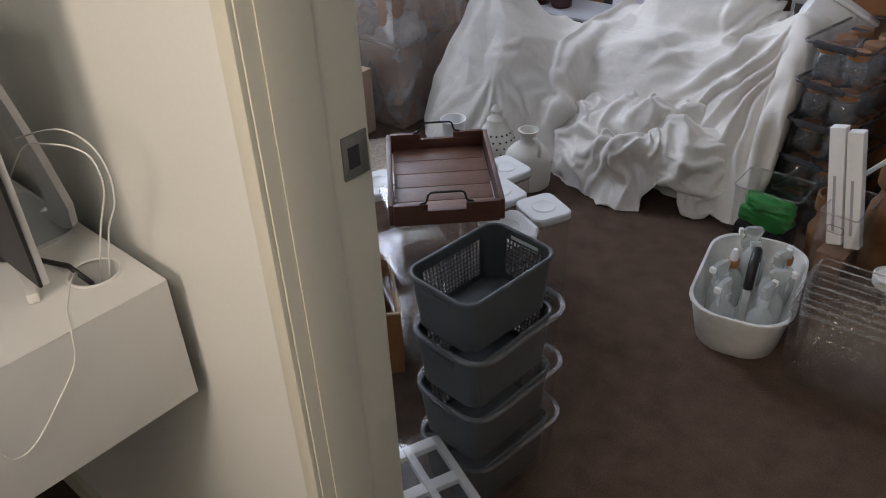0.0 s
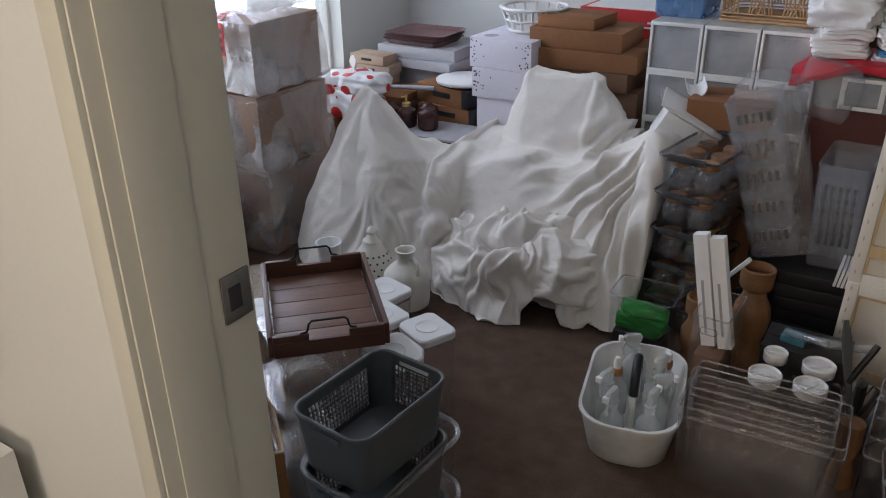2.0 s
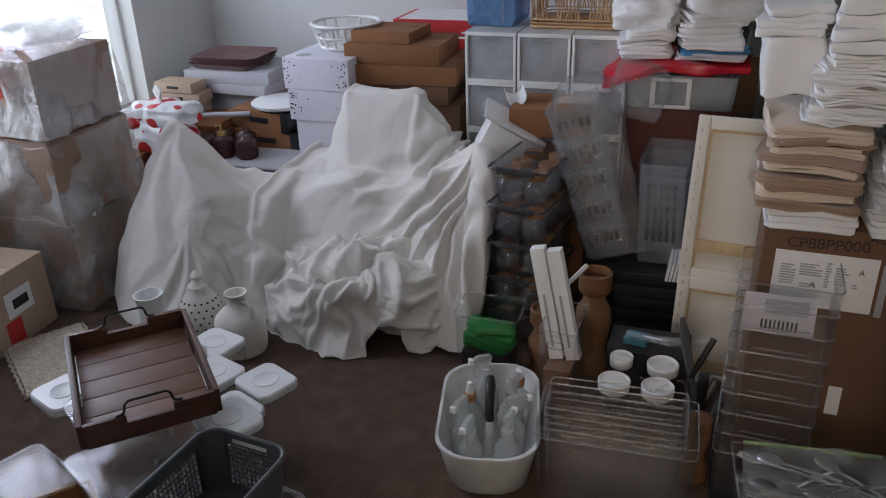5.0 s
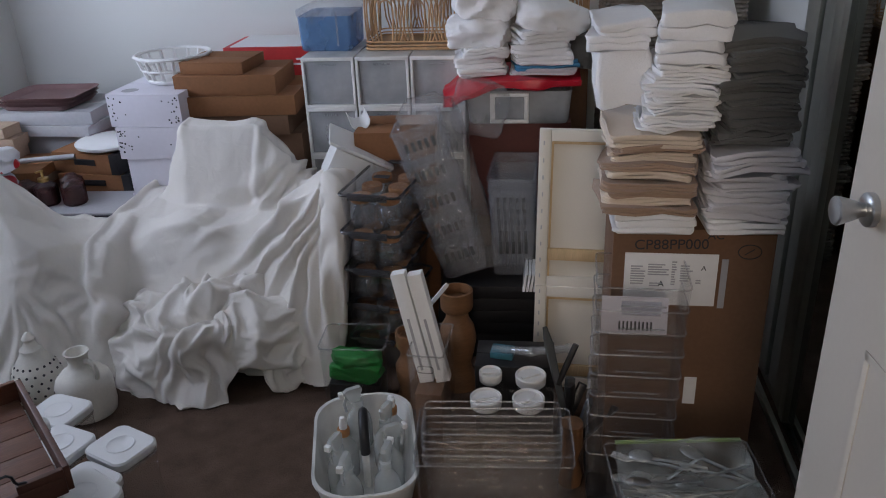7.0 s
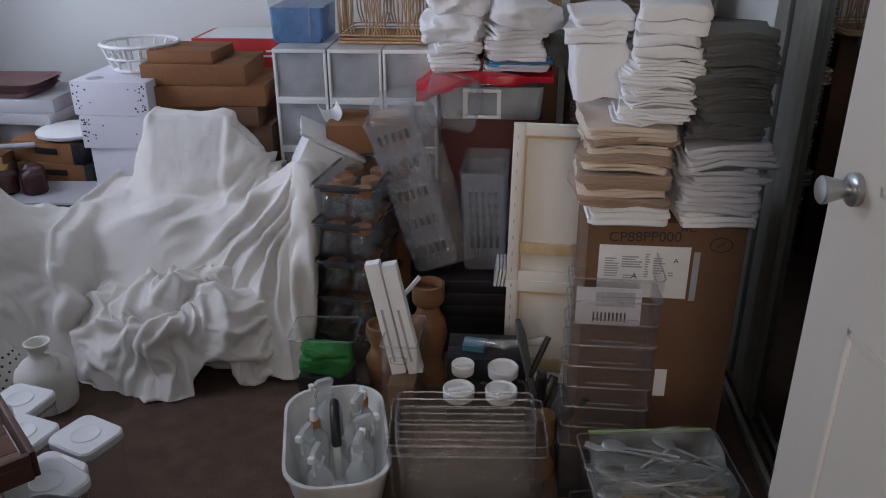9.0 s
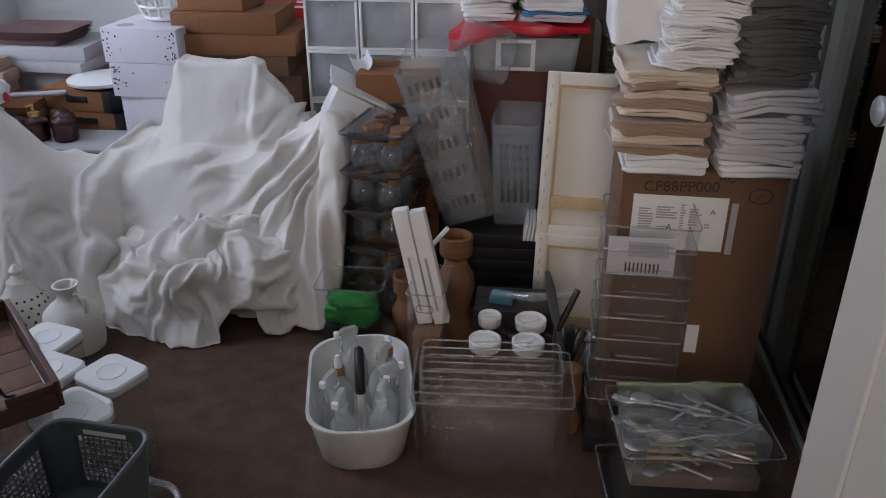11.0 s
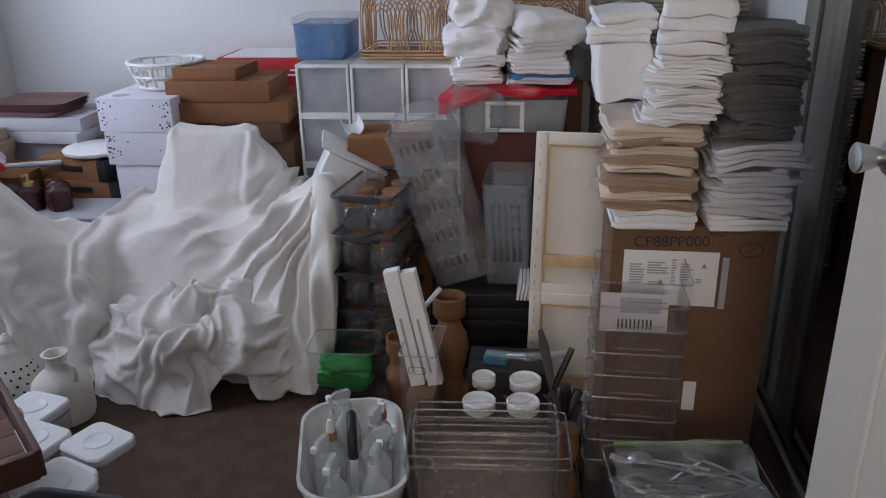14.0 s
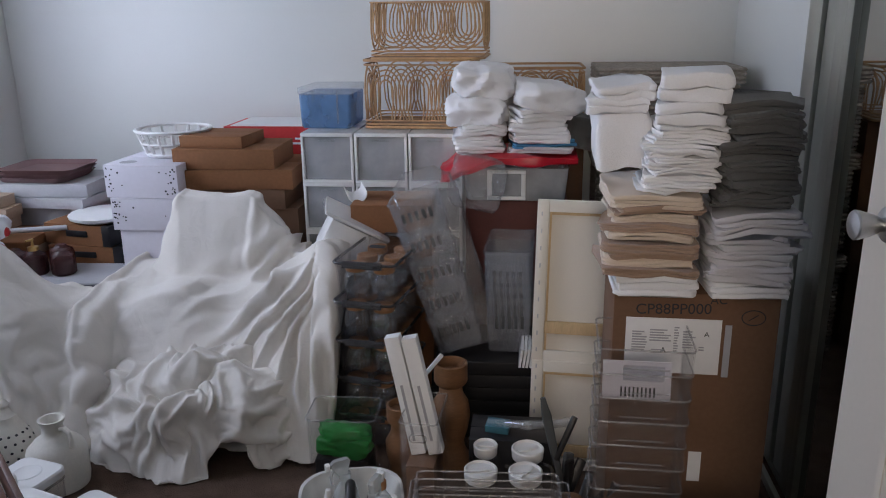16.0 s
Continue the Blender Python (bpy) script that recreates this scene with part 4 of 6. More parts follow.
# ---- stackable drawers on the back wall ----
def drawer_unit(m):
    ob = thing("storage_unit", m, "white-framed stackable drawer with a frosted front", "drawer unit", "stackable drawers")
    w, d, h, t = 0.192, 0.36, 0.182, 0.006
    bm = B()
    for a in ((-w / 2, w / 2, 0, d, h - t, h), (-w / 2, w / 2, 0, d, 0, t), (-w / 2, -w / 2 + t, 0, d, t, h - t), (w / 2 - t, w / 2, 0, d, t, h - t), (-w / 2 + t, w / 2 - t, d - t, d, t, h - t)):
        box(bm, *a)
    part("body", bm, "milky", ob, "milky white plastic shell")
    bm = B()
    for a in ((-w / 2, w / 2, h - 0.013, h), (-w / 2, w / 2, 0, 0.011), (-w / 2, -w / 2 + 0.010, 0.011, h - 0.013), (w / 2 - 0.010, w / 2, 0.011, h - 0.013)):
        box(bm, a[0], a[1], -0.006, 0.012, a[2], a[3], 0.002)
    part("front_frame", bm, "white", ob)
    fr = part("drawer_front", box(B(), -w / 2 + 0.011, w / 2 - 0.011, 0.002, 0.006, 0.012, h - 0.014, 0.0015), "drawer", ob, "frosted grey plastic front")
    part("pull", box(B(), -0.03, 0.03, -0.003, 0.003, h - 0.030, h - 0.024, 0.001), "frost", fr)
    return ob


first = drawer_unit(pose(0.522, 3.80, 0.728))
for c in range(3):
    for r in range(5):
        if c or r:
            copy_thing(first, pose(0.522 + 0.197 * c, 3.80, 0.728 - 0.182 * r, 0, 0, 0))
solo("paper_packet", wobble(box(B(), -0.05, 0.045, 0, 0.06, 0, 0.085, 0.01), 0.006, 20), "card_pale", pose(0.525, 3.812, 0.738, 0, 12, 0), "crumpled kraft paper packet inside a drawer", "packet")

blue = thing("blue_file_box", pose(0.495, 4.02, 0.911), "translucent blue plastic file box on white drawers", "storage box")
part("body", tub(B(), 0.196, 0.24, 0.125, 0.012, 0.003, 0.96), "blue", blue)
part("lid", box(B(), -0.101, 0.101, -0.123, 0.123, 0.125, 0.152, 0.006), "frost", blue, "pale frosted lid")
part("clasp", box(B(), 0.045, 0.052, -0.126, -0.121, 0.02, 0.14, 0.001), "rim", blue)
part("clasp", box(B(), -0.045, -0.04, -0.126, -0.121, 0.10, 0.14, 0.001), "rim", blue)


# ---- rattan baskets ----
def rattan(m, w, d, h, down):
    ob = thing("rattan_basket", m, "open-weave rattan basket of nested loops", "basket", "rattan baskets")
    r = 0.0031
    part("top_rail", rimring(rimring(B(), w, d, 0.03, h, 0.005), w, d, 0.03, h - 0.016, r), "rattan", ob)
    part("base_rail", rimring(rimring(rimring(B(), w, d, 0.03, 0.005, 0.005), w, d, 0.03, 0.017, r), w, d, 0.03, 0.03, r), "rattan", ob)
    part("base", box(B(), -w / 2 + 0.01, w / 2 - 0.01, -d / 2 + 0.01, d / 2 - 0.01, 0.0, 0.006), "rattan", ob)
    lo, hi = 0.03, h - 0.016
    for side in range(4):
        span = (w if side % 2 == 0 else d) - 0.05
        n = max(2, round(span / 0.105))
        turn = Matrix.Rotation(radians(90 * side), 4, "Z")
        off = d / 2 if side % 2 == 0 else w / 2
        for k in range(n):
            c = -span / 2 + span * (k + 0.5) / n
            tall = hi - lo
            for q in range(4):
                ww, top = span / n * (0.60 - 0.125 * q), tall * (1.0 - 0.09 * q)
                mid = tall * 0.52
                path = [(c - ww * 0.72, lo)]
                path += [(c - ww * 0.93, lo + mid * 0.45)]
                path += [(c - ww * math.cos(math.pi * i / 12), lo + mid + (top - mid) * math.sin(math.pi * i / 12)) for i in range(13)]
                path += [(c + ww * 0.93, lo + mid * 0.45), (c + ww * 0.72, lo)]
                pts = [turn @ Vector((x, -off + 0.004 * ((k + q) % 2), lo + hi - zz if down else zz)) for x, zz in path]
                part("cane", tube(B(), pts, r, 5), "rattan", ob)
    return ob


rattan(pose(0.845, 4.05, 0.912, 0, 0, -1.5), 0.40, 0.30, 0.245, False)
rattan(pose(0.878, 4.06, 1.158, 0, 0, -1.0), 0.41, 0.30, 0.215, True)
rattan(pose(1.25, 4.28, 0.911, 0, 0, 1), 0.40, 0.30, 0.20, False)
carton("storage_box", 1.04, 1.46, 4.17, 4.45, 0.0, 0.909, "card_dark", "plain brown box standing behind the piles")


# ---- woven lidded baskets by the corner ----
for z0, z1, lid in ((0.0, 0.40, False), (0.41, 0.80, True), (0.81, 1.115, True)):
    ob = thing("woven_basket", pose(1.765, 4.28, z0), "grey woven paper-cord basket with a lid, in a stack", "basket", "woven baskets")
    tagged(part("body", weave(B(), 0.50, 0.36, 0, z1 - z0 - 0.06), "woven", ob), kind="stuff")
    part("liner", box(B(), -0.243, 0.243, -0.173, 0.173, 0.002, z1 - z0 - 0.06), "woven", ob)
    tagged(part("lid", weave(B(), 0.53, 0.39, z1 - z0 - 0.06, z1 - z0, 0.015), "woven", ob), kind="stuff")
    part("lid_top", box(B(), -0.26, 0.26, -0.19, 0.19, z1 - z0 - 0.055, z1 - z0 - 0.002, 0.004), "woven", ob)

# ---- under-bed box, red bag ----
ub = thing("clear_storage_box", pose(1.205, 3.86, 0.70), "clear lidded storage box with a white latch", "storage box")
part("body", tub(B(), 0.355, 0.40, 0.115, 0.02, 0.004, 0.95), "drawer", ub)
part("lid", box(B(), -0.182, 0.182, -0.205, 0.205, 0.112, 0.128, 0.005), "clear", ub)
bm = B()
for a in ((-0.095, 0.035, 0.098, 0.110), (-0.095, 0.035, 0.008, 0.020), (-0.095, -0.078, 0.02, 0.098), (0.020, 0.035, 0.02, 0.098)):
    box(bm, a[0], a[1], -0.212, -0.200, a[2], a[3], 0.003)
part("latch", bm, "white", ub, "white plastic latch frame")
part("contents", box(B(), -0.15, 0.15, -0.17, 0.17, 0.008, 0.07, 0.01), "greyprint", ub)
carton("dark_box", 1.04, 1.37, 3.70, 4.05, 0.0, 0.35, "card_dark", "dark brown box under clear boxes", 0)
carton("dark_box", 1.03, 1.38, 3.69, 4.06, 0.351, 0.699, "maroon", "dark red box under a clear storage box", 1)
bm = box(B(), -0.235, 0.235, -0.17, 0.15, 0, 0.022)
crease(bm, 24, 0.016, 5.5)
for v in bm.verts:
    v.co.z = max(v.co.z - 0.050 * (1 - smoothstep(-0.19, -0.10, v.co.y)) * (1 - smoothstep(-0.16, -0.04, v.co.x)) - 0.05 * (1 - smoothstep(-0.24, -0.15, v.co.x)), -0.06)
solo("red_plastic_bag", bm, "redbag", pose(1.175, 3.80, 0.832, 0, 0, 3), "glossy red plastic bag laid flat under folded cloths", "bag")

# ---- kraft box and white folder in front of the drawers ----
carton("cardboard_box", 0.66, 0.93, 3.52, 3.74, 0.0, 0.715, "card", "open brown cardboard box by white drawers", 3)
fold_ob = thing("white_file_box", pose(0.60, 3.55, 0.50, 0, 28, 14), "white plastic file box lying tilted with its lid open", "file box")
part("body", box(B(), -0.09, 0.11, -0.10, 0.10, 0.02, 0.16, 0.01), "white", fold_ob)
part("lid", box(B(), -0.12, 0.11, -0.115, 0.115, 0.165, 0.178, 0.006), "white", fold_ob)
bm = tube(B(), [(-0.12, -0.10, 0.172), (-0.13, -0.04, 0.176), (-0.13, 0.04, 0.176), (-0.12, 0.10, 0.172)], 0.004, 6)
part("lid_edge", bm, "rim", fold_ob)
# curled white scoop on the file box, drawn as half a tube
curl = thing("white_tray", pose(0.665, 3.62, 0.716, 8, -10, 20), "curved white plastic scoop on a file box", "tray")
bm = B()
loft(bm, [[(0.034 * math.cos(a) * w, -0.055 + 0.11 * s, 0.034 + 0.034 * math.sin(a) * w) for a, w in [(math.pi * (1.0 + i / 10), 1.0) for i in range(11)] + [(math.pi * (2.0 - i / 10), 0.92) for i in range(11)]] for s in (0, 0.25, 0.5, 0.75, 1.0)])
part("body", bm, "white", curl)
solo("stand_box", box(B(), -0.11, 0.11, -0.1, 0.1, 0, 0.50, 0.004), "black", pose(0.57, 3.64, 0), "dark plastic crate under a white file box", "crate")


# ---- smoke bins with jars ----
def smoke_bin(m, jars):
    ob = thing("jar_bin", m, "smoky clear plastic bin of glass jars with bamboo lids", "storage bin", "jar bins")
    w, d, h = 0.188, 0.32, 0.122
    part("body", tub(B(), w, d, h - 0.012, 0.018, 0.003, 0.93), "smoke", ob)
    lid = part("lid", loft(B(), [rrect(w + 0.006, d + 0.006, 0.02, h - 0.012), rrect(w + 0.008, d + 0.008, 0.02, h - 0.004), rrect(w - 0.006, d - 0.006, 0.016, h)]), "smoke", ob)
    part("lid_rim", rimring(B(), w + 0.006, d + 0.006, 0.02, h - 0.008, 0.0045), "smoke_edge", lid)
    part("lip", box(B(), -0.062, 0.062, -d / 2 - 0.012, -d / 2 - 0.004, h - 0.02, h + 0.002, 0.002), "smoke_edge", lid)
    part("handle", box(B(), -0.035, 0.035, d / 2 - 0.03, d / 2 - 0.008, h, h + 0.006, 0.002), "smoke_edge", lid)
    return ob


def jar(m):
    ob = thing("glass_jar", m, "small round glass jar with a bamboo lid", "jar", "glass jars")
    part("glass", lathe(B(), [(0.026, 0.0), (0.036, 0.006), (0.040, 0.03), (0.036, 0.056), (0.028, 0.066), (0.028, 0.072)], 18), "jar", ob)
    part("lid", lathe(B(), [(0.031, 0.070), (0.033, 0.073), (0.033, 0.088), (0.031, 0.091)], 18), "bamboo", ob)
    return ob


jb = smoke_bin(pose(0.79, 3.35, 0.004, 0, 0, -9), 0)
j0 = jar(pose(0.745, 3.255, 0.010))
for k in range(5):
    tw = (-9, -11, -8, -10, -9)[k]
    base = pose(0.785 + 0.003 * k, 3.35, 0.004 + 0.124 * k, 0, 0, tw)
    if k:
        copy_thing(jb, base)
    for a in range(2):
        for b in range(3):
            if k == 0 and a == 0 and b == 0:
                j0.matrix_world = base @ pose(-0.045, -0.10, 0.006)
            elif not (k == 2 and a == 0 and b == 1):
                copy_thing(j0, base @ pose(-0.045 + 0.09 * a, -0.10 + 0.095 * b, 0.006, 0, 0, 40 * b))
solo("barcode_sticker", box(B(), -0.025, 0.025, -0.014, 0.014, 0, 0.001), "ink", pose(0.79, 3.33, 0.629, 0, 0, -9), "small dark barcode sticker on a bin lid", "sticker")

# ---- frosted crates ----
def crate(m, w, d, h, group):
    ob = thing("frosted_basket", m, "frosted clear plastic basket with slotted sides", "basket", group)
    part("body", tub(B(), w, d, h, 0.012, 0.003, 0.92, 0.004), "frost", ob)
    for k in range(5):
        x = -w * 0.28 + w * 0.14 * k
        part("slot", box(B(), x - w * 0.035, x + w * 0.035, -d / 2 * 0.985 - 0.001, -d / 2 * 0.985 + 0.003, h * 0.45, h * 0.68, 0.001), "basket", ob)
    return ob


lean = pose(1.035, 3.46, 0.278, -6, -17, 8)
c0 = crate(lean, 0.155, 0.26, 0.13, "bagged baskets")
for k in range(1, 5):
    copy_thing(c0, lean @ pose(0, 0, 0.095 * k))
bm = loft(B(), [rrect(0.19, 0.30, 0.03, 0.0), rrect(0.20, 0.31, 0.03, 0.2), rrect(0.20, 0.31, 0.03, 0.45), rrect(0.19, 0.26, 0.03, 0.53), rrect(0.10, 0.14, 0.03, 0.57)])
crease(bm, 5, 0.012, 8.0)
wrap = thing("plastic_bag", lean @ pose(0.035, 0.02, 0.0), "loose clear plastic bag round a leaning stack of baskets", "bag")
thin = clear("thin_film", (0.95, 0.95, 0.95, 1), (0.62, 0.62, 0.63, 1), 0.13, 0.12, 0.6, 9.0, 0.9)
part("film", bm, thin, wrap)
part("gathered_top", pillow(0.15, 0.20, 0.17, 91), thin, wrap, "crumpled open top of the bag").matrix_local = pose(0.125, 0.03, 0.40, 0, 30, 10)
c1 = crate(pose(1.195, 3.50, 0.27, 0, 0, 2), 0.145, 0.28, 0.19, "slotted baskets")
for k in range(1, 5):
    copy_thing(c1, pose(1.195, 3.50 + 0.004 * k, 0.27 + 0.036 * k, 0, 0, 2 - k))

# black cases under the baskets
for k in range(6):
    solo("black_case", box(B(), -0.19, 0.19, -0.16, 0.16, 0, 0.043, 0.003), "black", pose(1.14 + 0.006 * (k % 3), 3.46, 0.0445 * k, 0, 0, 1.5 * (k % 2)), "flat black plastic case in a low pile", "case", "black cases")
for k in range(4):
    solo("white_card", box(B(), -0.004, 0.004, -0.06, 0.06, 0, 0.06), "paper", pose(1.235 + 0.011 * k, 3.32, 0.27, 0, 8, 0), "thin white card standing between cases", "card", "white cards")


# ---- canvases seen from the back ----
def canvas(m, w, h, cross):
    ob = thing("canvas", m, "stretched artist canvas leaning with its wooden bars outward", "canvas", "canvases")
    part("cloth", box(B(), -w / 2, w / 2, 0.004, 0.018, 0, h, 0.002), "canvas", ob)
    for a in ((-w / 2, -w / 2 + 0.034, 0, h), (w / 2 - 0.034, w / 2, 0, h)):
        part("stretcher_bar", box(B(), a[0], a[1], -0.012, 0.004, a[2], a[3], 0.003), "canvas", ob)
    for a in ((0, 0.034), (h - 0.034, h)):
        part("stretcher_bar", box(B(), -w / 2 + 0.034, w / 2 - 0.034, -0.0118, 0.004, a[0], a[1], 0.003), "canvas", ob)
    for x in (-w / 2 + 0.036, w / 2 - 0.042):
        part("inner_bar", box(B(), x, x + 0.006, -0.008, 0.004, 0.034, h - 0.034), "pine", ob, "bare pine inner edge")
    part("inner_bar", box(B(), -w / 2 + 0.042, w / 2 - 0.042, -0.008, 0.004, h - 0.042, h - 0.034), "pine", ob, "bare pine inner edge")
    part("cross_bar", box(B(), -w / 2 + 0.034, w / 2 - 0.034, -0.010, 0.0035, cross, cross + 0.036, 0.002), "pine", ob, "bare pine cross bar")
    for k in range(9):
        part("staple", box(B(), -w / 2 + 0.012, -w / 2 + 0.016, -0.0135, -0.012, 0.03 + h * k / 9.5, 0.042 + h * k / 9.5), "steel", ob)
    return ob


canvas(pose(1.445, 3.14, 0.0, -7, 1, -2), 0.36, 0.335, 0.04)
canvas(pose(1.450, 3.185, 0.328, -7, 1, -2), 0.36, 0.478, 0.085)

# ---- clear bin with white boxes, turned wood ----
ob = thing("clear_bin", pose(1.003, 2.80, 0.0, 0, 0, -3), "tall narrow clear plastic bin with a cut-out handle", "storage bin", "clear bins")
part("body", tub(B(), 0.095, 0.17, 0.365, 0.008, 0.003, 0.95), "clear", ob)
part("rim", rimring(B(), 0.095, 0.17, 0.008, 0.364, 0.0022), "rim", ob)
bm = tube(B(), [(x, -0.086, z) for x, y, z in [(p[0], 0, 0.325 + p[1]) for p in rrect(0.042, 0.020, 0.008, 0)]] + [(0.021, -0.086, 0.327)], 0.0015, 5, closed=True)
part("handle_edge", bm, "rim", ob)
solo("packing_block", box(B(), -0.036, 0.036, -0.07, 0.07, 0, 0.232, 0.004), "card_dark", pose(1.003, 2.80, 0.006, 0, 0, -3), "brown block under white cartons in a clear bin", "block")
for x, h, a, y in ((0.990, 0.318, -12.0, 2.795), (1.034, 0.315, -12.5, 2.80)):
    wb = thing("white_carton", pose(x, y, 0.241, -4, a, 0), "long slim white carton leaning in a clear bin", "carton", "white cartons")
    part("body", box(B(), -0.019, 0.019, -0.015, 0.020, 0, h, 0.002), "paper", wb)
    part("seam", box(B(), -0.006, 0.001, -0.0158, -0.015, h * 0.12, h * 0.60), "greyprint", wb)


def turned(name, m, prof, label):
    return solo(name, lathe(B(), prof, 28), "turned", m, label, "candle holder", "wooden holders")


turned("wooden_holder", pose(1.035, 3.14, 0), [(0.06, 0), (0.062, 0.02), (0.045, 0.05), (0.038, 0.08), (0.05, 0.12), (0.058, 0.17), (0.052, 0.21), (0.036, 0.24), (0.034, 0.262), (0.046, 0.272), (0.050, 0.280), (0.050, 0.335), (0.043, 0.337), (0.040, 0.305), (0.02, 0.300)], "turned wooden candle holder with a cup top")
turned("wooden_holder", pose(0.905, 3.04, 0), [(0.05, 0), (0.052, 0.02), (0.04, 0.05), (0.05, 0.09), (0.052, 0.13), (0.036, 0.16), (0.034, 0.18), (0.046, 0.20), (0.046, 0.245), (0.040, 0.247), (0.036, 0.23)], "shorter turned wooden candle holder")
st = thing("white_stand", pose(0.945, 3.06, 0.30, 0, 38, 0), "slim white bracket leaning behind cartons", "bracket")
part("bar", box(B(), -0.006, 0.006, -0.006, 0.006, 0.0, 0.12, 0.002), "white", st)

# green packet in a clear bin
ob = thing("clear_bin", pose(0.735, 3.035, 0.0, 0, 0, 2), "clear plastic bin holding a folded green cloth", "storage bin", "clear bins")
part("body", tub(B(), 0.20, 0.15, 0.225, 0.02, 0.003, 0.94), "clear", ob)
part("rim", rimring(B(), 0.20, 0.15, 0.02, 0.224, 0.0025), "rim", ob)
gp = thing("green_cloth", pose(0.735, 3.025, 0.092, 0, 0, 2), "bright green cloth folded inside a clear bin", "cloth")
part("fold", pillow(0.142, 0.085, 0.055, 71), "green", gp)
part("fold", pillow(0.134, 0.070, 0.040, 75), "green", gp).matrix_local = pose(-0.002, -0.004, 0.044, -5, 7, 5)
solo("packing_block", box(B(), -0.08, 0.08, -0.055, 0.055, 0, 0.085, 0.006), "black", pose(0.735, 3.03, 0.006), "dark block at the bottom of a clear bin", "block")

# ---- white caddy with spray bottles ----
cad = thing("cleaning_caddy", pose(0.842, 2.640, 0, 0, 0, 13), "milky white plastic caddy with a dark handle", "caddy")
part("tub", tub(B(), 0.258, 0.415, 0.152, 0.095, 0.0035, 0.81, 0.004), "milky", cad)
part("handle_post", tube(B(), arc((0.0, -0.02, 0.02), (0.0, 0.12, 0.02), (0, 0, 0.14), 14, 0.6), 0.010, 8), "milky", cad)
part("grip", tube(B(), arc((0.0, -0.012, 0.12), (0.0, 0.085, 0.15), (0, 0, 0.06), 12, 0.8), 0.013, 10), "black", cad, "dark grey rubber grip")


def spray(m, amber=False):
    ob = thing("spray_bottle", m, "frosted spray bottle with a white trigger" if not amber else "frosted bottle with a brown collar and white pump", "bottle", "bottles in the caddy")
    part("body", lathe(B(), [(0.03, 0), (0.034, 0.005), (0.035, 0.07), (0.031, 0.095), (0.016, 0.118), (0.012, 0.125), (0.012, 0.134)], 18), "bottle", ob)
    if amber:
        part("collar", lathe(B(), [(0.016, 0.130), (0.0165, 0.131), (0.0165, 0.150), (0.015, 0.152)], 16), "bamboo", ob, "brown collar")
        part("pump", lathe(B(), [(0.011, 0.150), (0.011, 0.165), (0.007, 0.185), (0.004, 0.187)], 14), "white", ob)
    else:
        part("collar", lathe(B(), [(0.015, 0.130), (0.0155, 0.131), (0.0155, 0.148), (0.013, 0.150)], 16), "bottle", ob)
        hd = part("trigger_head", loft(B(), [[(p[0] - 0.008, p[1], p[2]) for p in rrect(0.030, 0.020, 0.006, 0.150)], [(p[0] - 0.012, p[1], p[2]) for p in rrect(0.046, 0.020, 0.007, 0.168)], [(p[0] - 0.012, p[1], p[2]) for p in rrect(0.056, 0.018, 0.007, 0.182)], [(p[0] - 0.010, p[1], p[2]) for p in rrect(0.040, 0.014, 0.006, 0.190)]]), "bottle", ob, "pale trigger head")
        part("nozzle", box(B(), -0.052, -0.040, -0.008, 0.008, 0.168, 0.184, 0.002), "white", hd)
        part("trigger", tube(B(), [(-0.030, 0, 0.165), (-0.038, 0, 0.145), (-0.034, 0, 0.120)], 0.004, 6), "bottle", hd)
    return ob


s0 = spray(cad.matrix_world @ pose(-0.045, -0.10, 0.006, 0, 0, 70))
for x, y, a in ((0.050, -0.095, 250), (0.062, -0.01, 200), (0.055, 0.075, 240), (-0.015, 0.150, 20), (-0.068, -0.02, 60)):
    copy_thing(s0, cad.matrix_world @ pose(x, y, 0.008 + (0.02 if y > 0.1 else 0.0), 0, 0, a))
a0 = spray(cad.matrix_world @ pose(-0.055, 0.055, 0.006), True)
copy_thing(a0, cad.matrix_world @ pose(0.075, 0.13, 0.006))


# ---- nested clear bins ----
def clear_bin(m, w, d, h, label, group="nested clear bins", notch=True):
    ob = thing("clear_bin", m, label, "storage bin", group)
    part("body", tub(B(), w, d, h, 0.014, 0.0025, 0.93), "clear", ob)
    part("rim", rimring(B(), w, d, 0.014, h, 0.0022), "rim", ob)
    if notch:
        part("handle_edge", box(B(), -0.05, 0.05, -d / 2 - 0.003, -d / 2 + 0.001, h - 0.045, h - 0.042, 0.001), "rim", ob)
    return ob


q = clear_bin(pose(1.178, 2.555, 0.127, 0, 0, 3), 0.325, 0.130, 0.175, "wide clear acrylic bin nested in a stack", notch=False)
for k in range(1, 5):
    copy_thing(q, pose(1.178, 2.555, 0.127 - 0.021 * k, 0, 0, 3))
clear_bin(pose(1.182, 2.57, 0.003, 0, 0, 3), 0.375, 0.190, 0.22, "large clear acrylic bin around smaller ones", notch=False)
clear_bin(pose(1.182, 2.57, 0.032, 0, 0, 3), 0.372, 0.187, 0.22, "large clear acrylic bin around smaller ones", notch=False)

